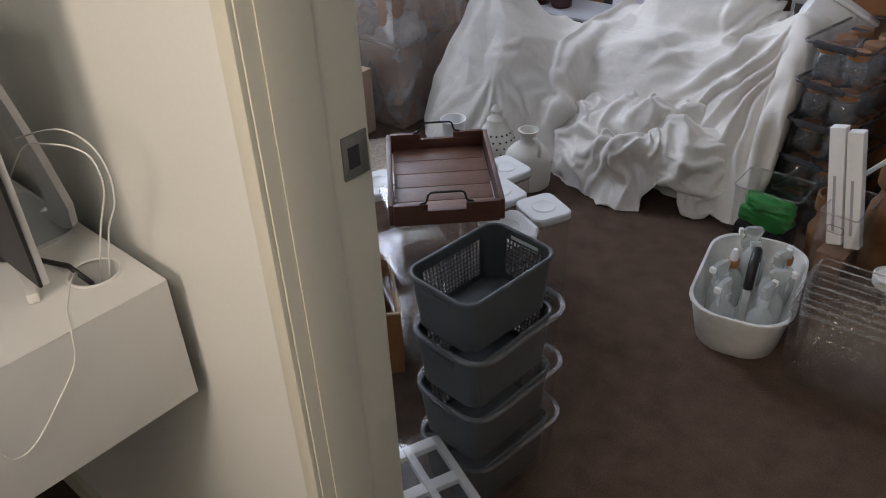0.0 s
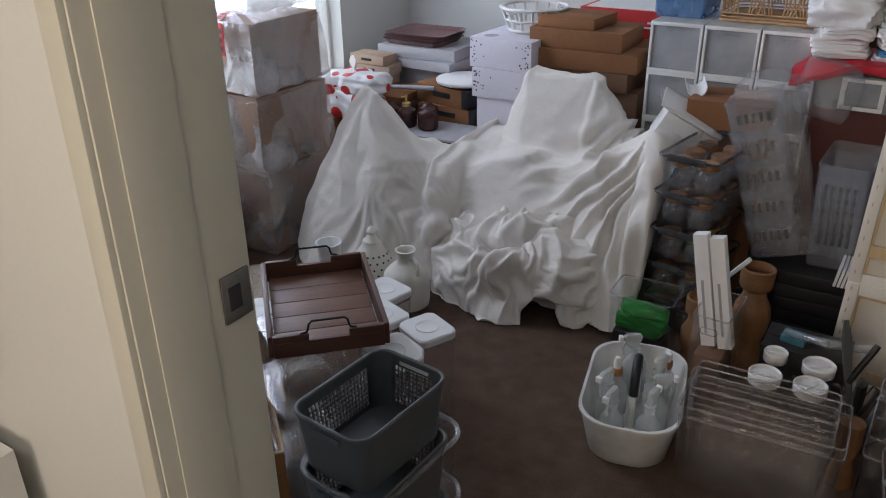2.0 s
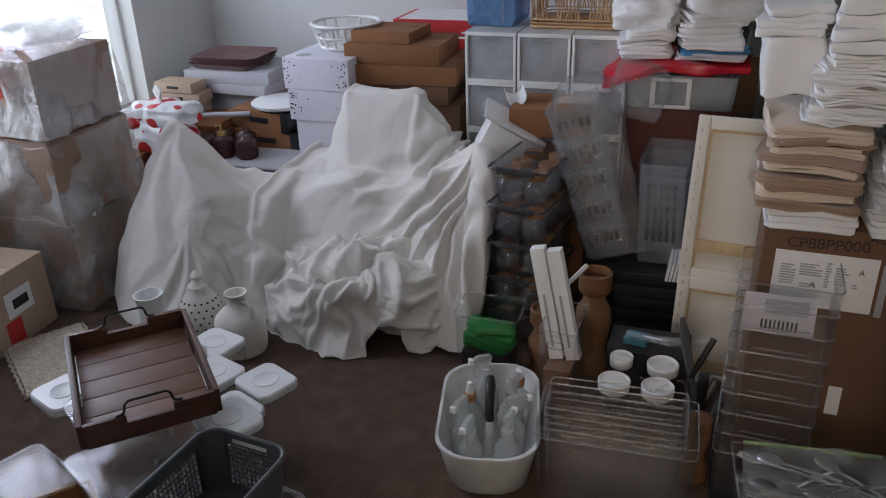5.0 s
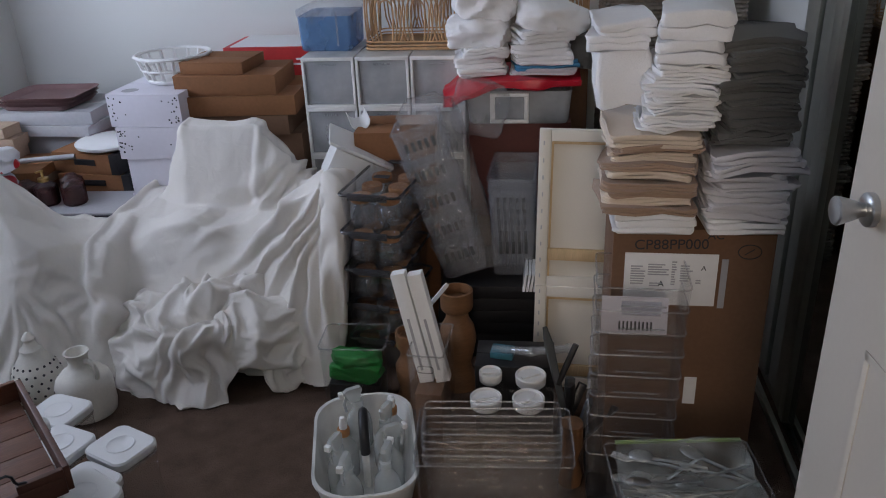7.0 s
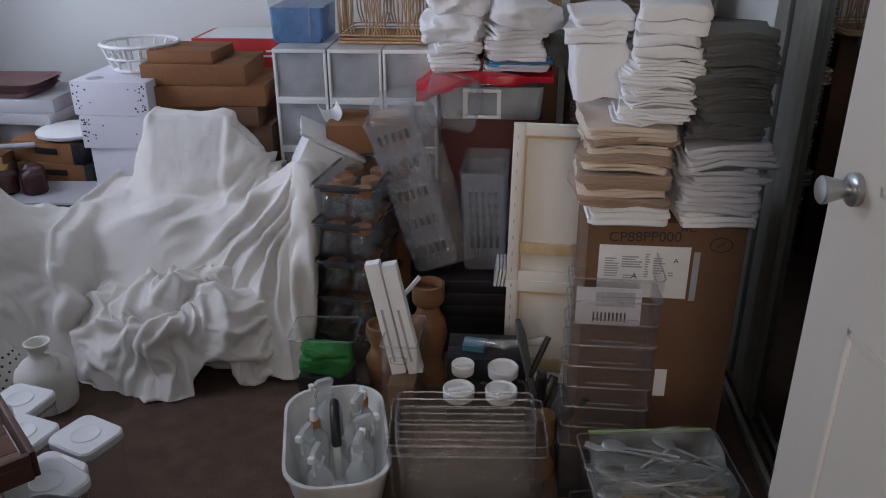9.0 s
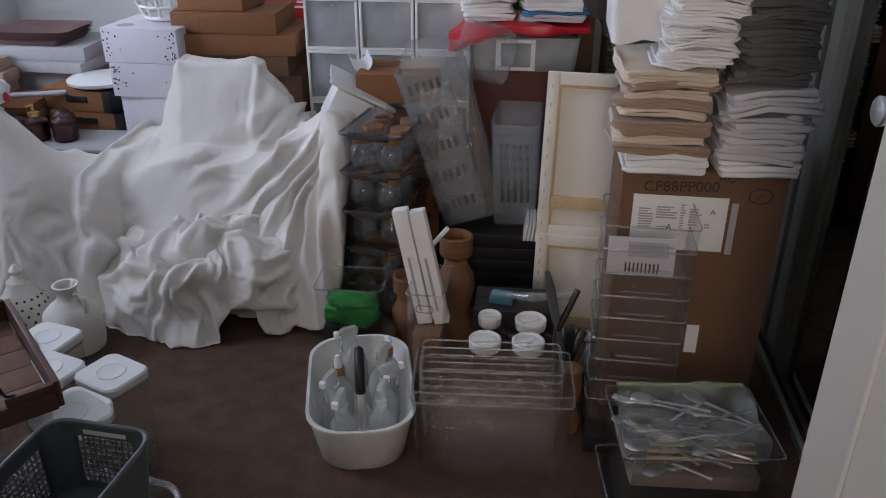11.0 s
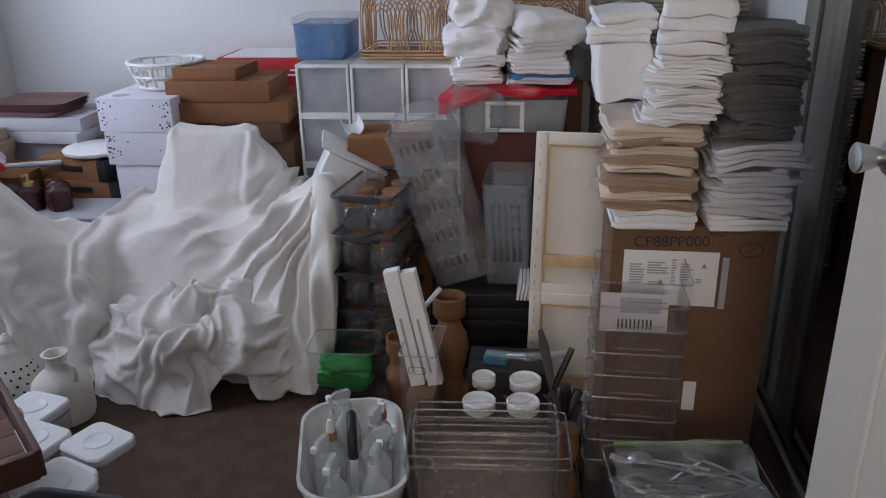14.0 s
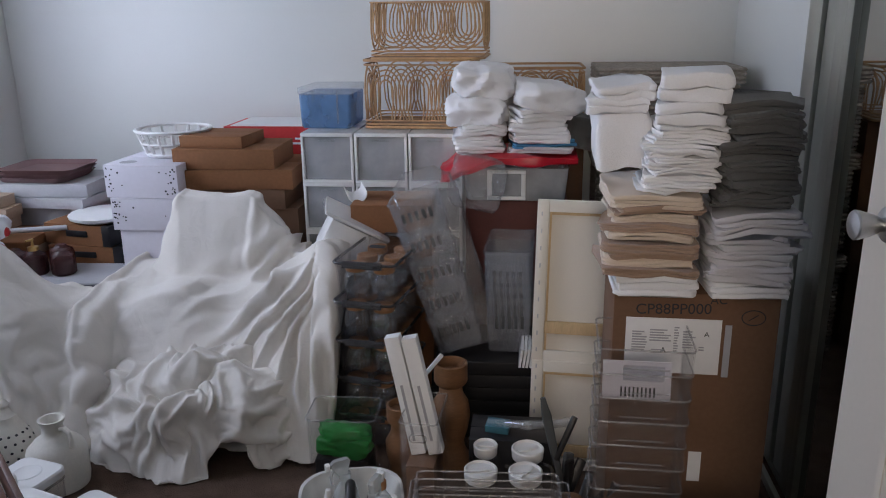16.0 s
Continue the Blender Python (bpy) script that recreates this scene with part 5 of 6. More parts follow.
tw = clear_bin(pose(1.512, 2.70, 0.035, 0, 0, -2), 0.205, 0.185, 0.13, "clear acrylic bin in a tall stack", "tower of clear bins")
for k in range(1, 9):
    copy_thing(tw, pose(1.512 + 0.001 * k, 2.70, 0.035 + 0.0575 * k, 0, 0, -2 + 0.6 * (k % 2)))
solo("dark_tray", box(B(), -0.1, 0.1, -0.09, 0.09, 0, 0.033, 0.004), "black", pose(1.512, 2.70, 0), "dark flat tray under a stack of clear bins", "tray")
card = thing("packing_card", pose(1.505, 2.655, 0.485, -8, 0, -2), "pale blue product card inside a clear bin", "card")
part("sheet", box(B(), -0.075, 0.075, -0.001, 0.001, 0, 0.09), "lilac", card)
part("picture", box(B(), -0.03, 0.06, -0.002, -0.0012, 0.045, 0.08), "frost", card)
for k in range(9):
    part("bar", box(B(), -0.035 + 0.009 * k, -0.031 + 0.009 * k, -0.002, -0.0012, 0.008, 0.03), "ink", card)


# jugs with white screw tops behind the nested bins
def jugtop(m, big=True):
    r = 0.040 if big else 0.030
    ob = thing("clear_jug", m, "clear plastic jug with a white screw lid", "jug", "clear jugs")
    part("body", loft(B(), [rrect(0.095, 0.095, 0.02, 0), rrect(0.10, 0.10, 0.02, 0.01), rrect(0.10, 0.10, 0.02, 0.175), rrect(0.08, 0.08, 0.03, 0.21), rrect(0.066, 0.066, 0.03, 0.225)]), "clear", ob)
    lid = part("lid", lathe(B(), [(r * 0.9, 0.223), (r, 0.227), (r * 1.04, 0.251), (r * 0.96, 0.254), (r * 0.90, 0.247)], 28), "white", ob, "white screw lid")
    part("lid_grip", box(B(), -r * 0.7, r * 0.7, -0.007, 0.007, 0.246, 0.252, 0.002), "white", lid)
    part("handle", tube(B(), arc((0.05, 0, 0.19), (0.05, 0, 0.08), (0.03, 0, 0), 10), 0.005, 6), "rim", ob)
    return ob


g0 = jugtop(pose(1.153, 2.712, 0, 0, 0, 15))
copy_thing(g0, pose(1.262, 2.712, 0.002, 0, 0, 60))
copy_thing(g0, pose(1.266, 2.818, 0.002, 0, 0, 30))
jugtop(pose(1.158, 2.822, 0.004, 0, 0, 5), False)
solo("teal_packet", box(B(), -0.032, 0.032, -0.022, 0.022, 0, 0.022, 0.003), "teal", pose(1.185, 2.94, 0.235, 8, 0, -10), "teal and white product packet", "packet")
carton("storage_box", 1.11, 1.33, 2.88, 3.02, 0, 0.234, "black", "dark box behind clear jugs")
for k in range(3):
    solo("clear_tube", lathe(B(), [(0.011, 0), (0.011, 0.10), (0.014, 0.104), (0.014, 0.12)], 12), "jar", pose(1.16 + 0.05 * k, 2.93 - 0.01 * k, 0.262, 82, 0, 70 + 12 * k), "small clear plastic tube lying on a box", "tube", "clear tubes")
sp = thing("spatula", pose(1.365, 2.82, 0.10, -10, -10, 20), "grey silicone kitchen tongs standing among the bins", "utensil")
part("handle", loft(B(), [rrect(0.014, 0.008, 0.003, 0), rrect(0.02, 0.010, 0.004, 0.12), rrect(0.026, 0.012, 0.006, 0.24), rrect(0.012, 0.008, 0.003, 0.29)]), "basket", sp)
part("arm", tube(B(), [(0.0, 0.0, 0.12), (0.04, -0.01, 0.18), (0.07, -0.01, 0.22)], 0.009, 8), "black", sp)
for k in range(5):
    solo("dark_utensil", wobble(box(B(), -0.012, 0.012, -0.008, 0.008, 0, 0.17, 0.004), 0.008, 15, k), "basket" if k % 2 else "black", pose(1.34 + 0.016 * k, 2.80 + 0.012 * (k % 3), 0.06, -15 + 8 * k, 25 - 14 * k, 30 * k), "dark kitchen utensil in a crowded bin", "utensil", "dark utensils")
turned("wooden_holder", pose(1.372, 2.70, 0), [(0.03, 0), (0.033, 0.03), (0.02, 0.08), (0.032, 0.13), (0.03, 0.19), (0.02, 0.195)], "small turned wooden piece between clear bins")

# ---- bin of cutlery ----
lb = clear_bin(pose(1.608, 2.425, 0.0, 0, 0, 6), 0.330, 0.25, 0.088, "clear bin under a bin of cutlery", "cutlery bins", False)
solo("dark_insert", box(B(), -0.14, 0.14, -0.10, 0.10, 0, 0.08, 0.006), "black", pose(1.60, 2.42, 0.005, 0, 0, 6), "dark plastic insert inside a clear bin", "insert")
clear_bin(pose(1.612, 2.42, 0.09, 0, 0, 6), 0.325, 0.245, 0.175, "clear bin full of bagged cutlery", "cutlery bins", False)
base = pose(1.612, 2.42, 0.0, 0, 0, 6)
zb = thing("zip_bag", base @ pose(0, 0, 0.235, 4, 0, 0), "clear zip bag of steel cutlery with a green seal", "bag")
part("film", crease(box(B(), -0.14, 0.14, -0.09, 0.10, 0, 0.055), 14, 0.011, 2.2), clear("zip_bag_film", (0.95, 0.96, 0.95, 1), (0.42, 0.44, 0.42, 1), 0.22, 0.08, 0.9, 16.0, 0.9), zb, sharp=25)
part("seal", box(B(), -0.14, 0.14, 0.098, 0.106, 0.042, 0.047), mat("green_seal", (0.22, 0.32, 0.10), 0.5, bump=0), zb, "green zip seal")
solo("paper_pack", box(B(), -0.14, 0.13, -0.10, 0.09, 0, 0.035, 0.006), mat("grey_paper", (0.17, 0.15, 0.14), 0.8), base @ pose(0, 0, 0.165, 0, 3, 0), "grey paper packet under the cutlery", "packet")


def spoon(m, fork):
    ob = thing("fork" if fork else "spoon", m, "stainless steel fork in a clear bag" if fork else "stainless steel spoon in a clear bag", "cutlery", "cutlery")
    bm = tube(B(), [(0, -0.085, 0.004), (0, -0.03, 0.006), (0, 0.02, 0.003), (0, 0.035, 0.002)], 0.0035, 6)
    part("shaft", bm, "steel", ob)
    bm = B()
    if fork:
        for k in range(4):
            tube(bm, [(0, 0.03, 0.002), (-0.009 + 0.006 * k, 0.05, 0.0), (-0.009 + 0.006 * k, 0.085, 0.006)], 0.0016, 5)
        part("tines", bm, "steel", ob)
    else:
        for v in bmesh.ops.create_uvsphere(bm, u_segments=14, v_segments=8, radius=0.5, matrix=Matrix.Translation((0, 0.06, 0.004)) @ Matrix.Diagonal((0.036, 0.056, 0.010, 1)))["verts"]:
            v.co.z -= 0.25 * max(0, 0.002 - abs(v.co.x))
        part("bowl", bm, "steel", ob)
    return ob


f0, p0 = spoon(base @ pose(-0.06, -0.02, 0.245, 5, 0, 65), False), spoon(base @ pose(0.02, -0.04, 0.245, 4, 0, 80), True)
rnd = random.Random(11)
for k in range(30):
    copy_thing(f0 if k % 2 else p0, base @ pose(rnd.uniform(-0.08, 0.08), rnd.uniform(-0.085, 0.05), 0.206 + 0.0026 * k, rnd.uniform(-10, 12), rnd.uniform(-10, 10), rnd.uniform(40, 130)))
for k in range(3):
    solo("wooden_stick", box(B(), -0.115, 0.115, -0.004, 0.004, 0, 0.004, 0.001), "pine", base @ pose(0.01, -0.08 + 0.012 * k, 0.225 + 0.01 * k, 0, 3, 2 * k), "pale wooden stick in a bin of cutlery", "stick", "wooden sticks")
# ---- stack of grey baskets ----
def grey_basket(m, label, w=0.168, d=0.242, h=0.118):
    ob = thing("plastic_basket", m, label, "basket", "grey baskets")
    bm = B()
    k, r, t = 0.90, 0.032, 0.003
    panels = []
    # floor, two closed walls with round corners and the framed open panels
    loft(bm, [rrect(w * k, d * k, r * k, 0.0), rrect(w * k, d * k, r * k, 0.004)])
    out = [rrect(w * f, d * f, r * f, z, 6) for f, z in ((k, 0.0), (1.0, h))]
    inn = [rrect(w * f - 2 * t, d * f - 2 * t, r * f, z, 6) for f, z in ((k, 0.004), (1.0, h))]
    n = len(out[0])
    flat = {6: "y+", 13: "x-"}
    for ringpair in (out, inn):
        lo, hi = [[bm.verts.new(p) for p in ring] for ring in ringpair]
        for i in range(n):
            if i not in flat:
                bm.faces.new((lo[i], lo[(i + 1) % n], hi[(i + 1) % n], hi[i]))
    for i in flat:
        pm = B()
        a0, a1 = Vector(out[0][i]), Vector(out[0][(i + 1) % n])
        b0, b1 = Vector(out[1][i]), Vector(out[1][(i + 1) % n])
        q = lambda u, v: (a0.lerp(a1, u)).lerp(b0.lerp(b1, u), v)
        for u0, u1, v0, v1 in ((0, 1, 0, 0.14), (0, 1, 0.80, 1), (0, 0.05, 0.14, 0.80), (0.95, 1, 0.14, 0.80)):
            bm.faces.new([bm.verts.new(q(*c)) for c in ((u0, v0), (u1, v0), (u1, v1), (u0, v1))])
        nu, nv = round((a1 - a0).length / 0.0095), 8
        for iu in range(nu + 1):
            u = 0.05 + 0.90 * iu / nu
            tube(pm, [q(u, 0.14), q(u, 0.80)], 0.0017, 4)
        for iv in range(1, nv):
            v = 0.14 + 0.66 * iv / nv
            tube(pm, [q(0.05, v), q(0.95, v)], 0.0017, 4)
        panels.append(pm)
    part("body", bm, "basket", ob)
    for pm in panels:
        tagged(part("perforated_panel", pm, "basket", ob), kind="stuff")
    part("rim", rimring(B(), w, d, r, h, 0.0042, 8), "basket", ob)
    part("handle_slot", box(B(), -0.035, 0.035, d / 2 - 0.002, d / 2 + 0.0015, h - 0.026, h - 0.012, 0.001), "milky", ob, "pale handle slot")
    part("handle_slot", box(B(), -0.035, 0.035, -d / 2 - 0.0015, -d / 2 + 0.002, h - 0.026, h - 0.012, 0.001), "basket", ob)
    return ob


TURN = -5
BC = (0.634, 1.755)
b0 = grey_basket(pose(BC[0] - 0.003, BC[1] - 0.004, 0.477, 0, 0, TURN), "grey perforated plastic basket, empty, on top of a stack")
for k in range(3):
    z = 0.052 + 0.142 * k
    copy_thing(b0, pose(BC[0] + 0.005, BC[1] - 0.01, z + 0.012, 0, 0, TURN - 1 + k))["label"] = "grey plastic basket nested in a clear tub, in a stack"
    ct = thing("clear_tub", pose(BC[0] + 0.008, BC[1] + 0.005, z, 0, 0, TURN - 1 + k), "clear plastic tub with a wide pale rim", "tub", "clear tubs")
    part("body", tub(B(), 0.188, 0.262, 0.136, 0.045, 0.002, 0.93, 0.006), "clear", ct)
    part("rim", rimring(B(), 0.198, 0.272, 0.05, 0.137, 0.005, 8), "rim", ct)
    for s in (-1, 1):
        part("rim_handle", box(B(), -0.034, 0.034, s * 0.139 - 0.006, s * 0.139 + 0.006, 0.131, 0.139, 0.003), "frost", ct)

# ---- wooden serving tray ----
tr = thing("serving_tray", pose(0.195, 2.128, 0.448, 0.7, 0.4, 45.2), "slatted dark wooden serving tray with black wire handles", "tray")
W, L = 0.262, 0.372
for k in range(5):
    y = -L / 2 + 0.012 + (L - 0.024) / 5 * k
    slat = part("slat", box(B(), -W / 2 + 0.01, W / 2 - 0.01, y + 0.001, y + (L - 0.024) / 5 - 0.001, 0.004, 0.014, 0.0015), "wood", tr)
for s in (-1, 1):
    part("long_side", box(B(), s * W / 2 - 0.006, s * W / 2 + 0.006, -L / 2, L / 2, 0, 0.055, 0.002), "wood_rim", tr)
    bm = box(B(), -W / 2 + 0.006, W / 2 - 0.006, s * L / 2 - 0.006, s * L / 2 + 0.006, 0, 0.038, 0.002)
    box(bm, -W / 2 + 0.006, -0.045, s * L / 2 - 0.006, s * L / 2 + 0.006, 0.038, 0.055, 0.002)
    box(bm, 0.045, W / 2 - 0.006, s * L / 2 - 0.006, s * L / 2 + 0.006, 0.038, 0.055, 0.002)
    part("end_side", bm, "wood_rim", tr)
    y = s * L / 2
    part("handle", tube(B(), [(-0.068, y, 0.050), (-0.06, y, 0.056), (-0.05, y, 0.058), (-0.046, y, 0.064), (-0.043, y, 0.078), (-0.036, y, 0.084), (0.036, y, 0.084), (0.043, y, 0.078), (0.046, y, 0.064), (0.05, y, 0.058), (0.06, y, 0.056), (0.068, y, 0.050)], 0.0028, 6), "black", tr, "black bent wire handle")


# ---- food canisters ----
def canister(m, w, d, h, lid_h=0.022):
    ob = thing("food_canister", m, "clear square food canister with a white lid", "canister", "food canisters")
    part("body", loft(B(), [rrect(w * 0.86, d * 0.86, 0.02, 0), rrect(w * 0.88, d * 0.88, 0.022, 0.008), rrect(w * 0.95, d * 0.95, 0.024, h - lid_h), rrect(w * 0.93, d * 0.93, 0.022, h - lid_h), rrect(w * 0.85, d * 0.85, 0.02, 0.01)]), "clear", ob)
    lid = part("lid", loft(B(), [rrect(w * 0.97, d * 0.97, 0.024, h - lid_h), rrect(w, d, 0.026, h - lid_h + 0.003), rrect(w, d, 0.026, h - 0.004), rrect(w - 0.008, d - 0.008, 0.023, h)]), "white", ob, "white push-button lid")
    part("button", lathe(B(), [(0.034, h), (0.034, h + 0.0012), (0.031, h + 0.0018), (0.029, h + 0.0006)], 28), "white", lid)
    part("seal", rimring(B(), w * 0.945, d * 0.945, 0.024, h - lid_h - 0.006, 0.003), "rim", ob)
    return ob


cn = canister(pose(0.317, 2.413, 0, 0, 0, -24), 0.135, 0.120, 0.29)
for x, y, a, z in ((0.300, 2.280, -22, 0.0), (0.088, 2.535, -14, 0.0), (0.165, 2.410, -18, -0.02), (-0.075, 2.16, -20, 0.06), (0.17, 2.27, -20, 0.15), (0.0, 2.36, -15, 0.0), (0.395, 2.14, -30, 0.10)):
    copy_thing(cn, pose(x, y, max(z, 0), 0, 0, a))
solo("canister_riser", box(B(), -0.06, 0.06, -0.055, 0.055, 0, 0.06, 0.006), "frost", pose(-0.075, 2.16, 0, 0, 0, -20), "frosted box under a canister", "box")
solo("canister_riser", tub(B(), 0.13, 0.12, 0.15, 0.02, 0.003, 0.95), "clear", pose(0.17, 2.27, 0, 0, 0, -20), "clear box under a canister", "box")
solo("canister_riser", tub(B(), 0.12, 0.12, 0.10, 0.02, 0.003, 0.95), "clear", pose(0.395, 2.14, 0, 0, 0, -30), "clear box under a canister", "box")
for x, y, z, a, w, d, h in ((0.20, 2.02, 0.0, -30, 0.24, 0.17, 0.16), (0.20, 2.02, 0.162, -26, 0.24, 0.17, 0.14), (0.21, 2.03, 0.304, -32, 0.22, 0.16, 0.142), (-0.10, 2.02, 0.0, -20, 0.2, 0.15, 0.20), (0.42, 1.98, 0.0, -35, 0.20, 0.15, 0.20), (0.43, 1.985, 0.202, -30, 0.20, 0.15, 0.12), (-0.06, 2.30, 0.0, -12, 0.14, 0.14, 0.29)):
    ob = thing("clear_container", pose(x, y, z, 0, 0, a), "clear plastic food container under a wooden tray", "container", "clear containers")
    part("body", tub(B(), w, d, h, 0.025, 0.0025, 0.92, 0.003), "clear", ob)
    part("lid", loft(B(), [rrect(w + 0.006, d + 0.006, 0.027, h - 0.012), rrect(w + 0.008, d + 0.008, 0.027, h - 0.002), rrect(w - 0.01, d - 0.01, 0.02, h)]), "clear", ob)
    part("lid_rim", rimring(B(), w + 0.006, d + 0.006, 0.027, h - 0.004, 0.0022), "rim", ob)

# ---- stoneware ----
jg = thing("stoneware_jug", pose(-0.098, 2.915, 0, 0, 0, -20), "cream stoneware jug with a narrow neck and loop handle", "jug")
part("body", lathe(B(), [(0.070, 0), (0.080, 0.006), (0.084, 0.03), (0.084, 0.105), (0.078, 0.128), (0.058, 0.150), (0.036, 0.166), (0.030, 0.178), (0.029, 0.196), (0.036, 0.212), (0.037, 0.217), (0.031, 0.217), (0.025, 0.205), (0.024, 0.18)], 36), "ceramic", jg)
part("handle", tube(B(), [(0.033, 0, 0.190), (0.052, 0, 0.196), (0.068, 0, 0.186), (0.074, 0, 0.165), (0.070, 0, 0.140)], 0.0075, 8), "ceramic", jg)
dv = thing("pierced_lantern", pose(-0.298, 2.985, 0), "white ceramic lantern pierced with small round holes", "lantern")
prof = [(0.066, 0), (0.078, 0.01), (0.084, 0.05), (0.080, 0.09), (0.066, 0.125), (0.046, 0.15), (0.036, 0.165), (0.034, 0.18), (0.022, 0.19), (0.016, 0.205), (0.020, 0.215), (0.012, 0.228), (0.004, 0.235)]
part("body", lathe(B(), prof, 32), "ceramic", dv)
for row in range(6):
    z = 0.022 + 0.022 * row
    for (r0, z0), (r1, z1) in zip(prof, prof[1:]):
        if z0 <= z <= z1:
            rad = r0 + (r1 - r0) * (z - z0) / (z1 - z0)
            tilt = math.degrees(math.atan2(r0 - r1, z1 - z0))
    for k in range(18):
        a = 360 * (k + 0.5 * (row % 2)) / 18
        bm = B()
        bmesh.ops.create_cone(bm, cap_ends=True, segments=8, radius1=0.0042, radius2=0.0042, depth=0.002)
        part("hole", bm, "ink", dv).matrix_local = pose(0, 0, 0, 0, 0, a) @ pose(rad, 0, z, 0, 90 - tilt, 0)
jr = thing("white_pitcher", pose(-0.34, 2.79, 0), "white glazed pitcher with an open rim", "pitcher")
part("body", lathe(B(), [(0.045, 0), (0.06, 0.01), (0.066, 0.06), (0.055, 0.12), (0.04, 0.17), (0.042, 0.22), (0.047, 0.24), (0.042, 0.24), (0.036, 0.2)], 28), "white", jr)

# ---- wooden crate and white rack in the near corner ----
wc = thing("wooden_box", pose(0.085, 1.90, 0, 0, 0, -40), "open dark wooden box with a pale edge", "box")
bm = B()
for a in ((-0.13, 0.13, -0.10, -0.09), (-0.13, 0.13, 0.09, 0.10), (-0.13, -0.12, -0.09, 0.09), (0.12, 0.13, -0.09, 0.09)):
    box(bm, a[0], a[1], a[2], a[3], 0, 0.195)
box(bm, -0.12, 0.12, -0.09, 0.09, 0, 0.01)
part("body", bm, "bamboo", wc)
part("edge", rimring(B(), 0.255, 0.195, 0.004, 0.197, 0.004, 5), "pine", wc, "pale wooden edge")
rk = thing("white_rack", pose(0.655, 1.505, 0.0, 0, 0, -22), "white plastic rack with crossed bars under a clear dome", "rack")
bm = B()
for k in range(3):
    box(bm, -0.10 + 0.10 * k - 0.013, -0.10 + 0.10 * k + 0.013, -0.10, 0.10, 0.185, 0.20, 0.003)
for k in range(4):
    box(bm, -0.106, 0.106, -0.10 + 0.066 * k - 0.008, -0.10 + 0.066 * k + 0.008, 0.186, 0.204, 0.003)
part("grid", bm, "white", rk)
part("bowl", tub(B(), 0.23, 0.22, 0.185, 0.04, 0.003, 0.85), "frost", rk)
dm = B()
lathe(dm, [(0.13, 0.204), (0.128, 0.22), (0.11, 0.25), (0.07, 0.272), (0.02, 0.28)], 28)
part("dome", dm, "clear", rk)

# ---- clutter below the window ----
carton("cardboard_box", -0.92, -0.36, 3.60, 3.98, 0.0, 0.365, "card_pale", "wide pale cardboard box with boards laid on top", 1)
bd = thing("white_board", pose(-0.545, 3.72, 0.366, 0, 0, 3), "white board with a dark edge lying on a box", "board")
part("panel", box(B(), -0.29, 0.28, -0.12, 0.12, 0.006, 0.016, 0.002), "greybox", bd)
part("backing", box(B(), -0.295, 0.285, -0.125, 0.125, 0, 0.006), "ink", bd)
carton("flat_box", -0.45, -0.225, 3.55, 3.80, 0.0, 0.362, "lilac", "pale grey flat-topped box", 6)


def amber_bottle(m, pump):
    ob = thing("glass_bottle", m, "brown glass bottle with a brass pump" if pump else "brown glass jar without a lid", "bottle", "brown bottles")
    part("glass", lathe(B(), [(0.040, 0), (0.045, 0.006), (0.046, 0.058), (0.042, 0.076), (0.024, 0.086), (0.019, 0.094)], 22), "amber", ob)
    part("filling", lathe(B(), [(0.030, 0.004), (0.034, 0.01), (0.034, 0.055), (0.028, 0.062)], 18), mat("amber_liquid", (0.08, 0.025, 0.02), 0.3, bump=0), ob)
    if pump:
        pm = part("pump", lathe(B(), [(0.019, 0.091), (0.021, 0.093), (0.021, 0.106), (0.006, 0.108), (0.004, 0.132), (0.003, 0.133)], 16), "brass", ob, "brass pump")
        part("spout", box(B(), -0.026, 0.006, -0.004, 0.004, 0.130, 0.137, 0.001), "brass", pm)
    return ob


ab = amber_bottle(pose(-0.612, 3.70, 0.383, 0, 0, 70), True)
aj = amber_bottle(pose(-0.505, 3.71, 0.383), False)
copy_thing(aj, pose(-0.69, 3.70, 0.383))
copy_thing(aj, pose(-0.55, 3.78, 0.383))


def handled(x0, x1, y0, y1, z0, z1, turn):
    ob = carton("handled_box", x0, x1, y0, y1, z0, z1, "card", "flat cardboard box with a black cut-out handle", turn, "handled boxes")
    w, d, h = x1 - x0, y1 - y0, z1 - z0
    part("handle", box(B(), -0.05, 0.05, -d / 2 - 0.004, -d / 2 + 0.002, h * 0.42, h * 0.72, 0.004), "black", ob, "black plastic handle")
    part("black_end", box(B(), w / 2 - 0.035, w / 2 + 0.001, -d / 2 - 0.002, d / 2, 0.002, h + 0.001, 0.001), "black", ob)


handled(-0.655, -0.335, 3.86, 4.15, 0.366, 0.445, -4)
handled(-0.665, -0.355, 3.87, 4.16, 0.446, 0.53, -10)
pl = thing("white_plate", pose(-0.47, 3.97, 0.532, 0, 0, 0), "round white speckled plate lying on boxes", "plate")
part("disc", lathe(B(), [(0.10, 0.0), (0.128, 0.012), (0.132, 0.024), (0.124, 0.030), (0.02, 0.034)], 36), "white", pl)
carton("storage_box", -1.06, -0.60, 4.06, 4.36, 0.0, 0.555, "greybox", "plain grey box against the wall under flat boxes", 0)
carton("white_box", -1.02, -0.56, 4.02, 4.36, 0.556, 0.600, "greybox", "flat pale grey box under mauve trays", -4)
carton("white_box", -1.00, -0.575, 4.03, 4.36, 0.601, 0.655, "greybox", "flat white box under mauve trays", 3)
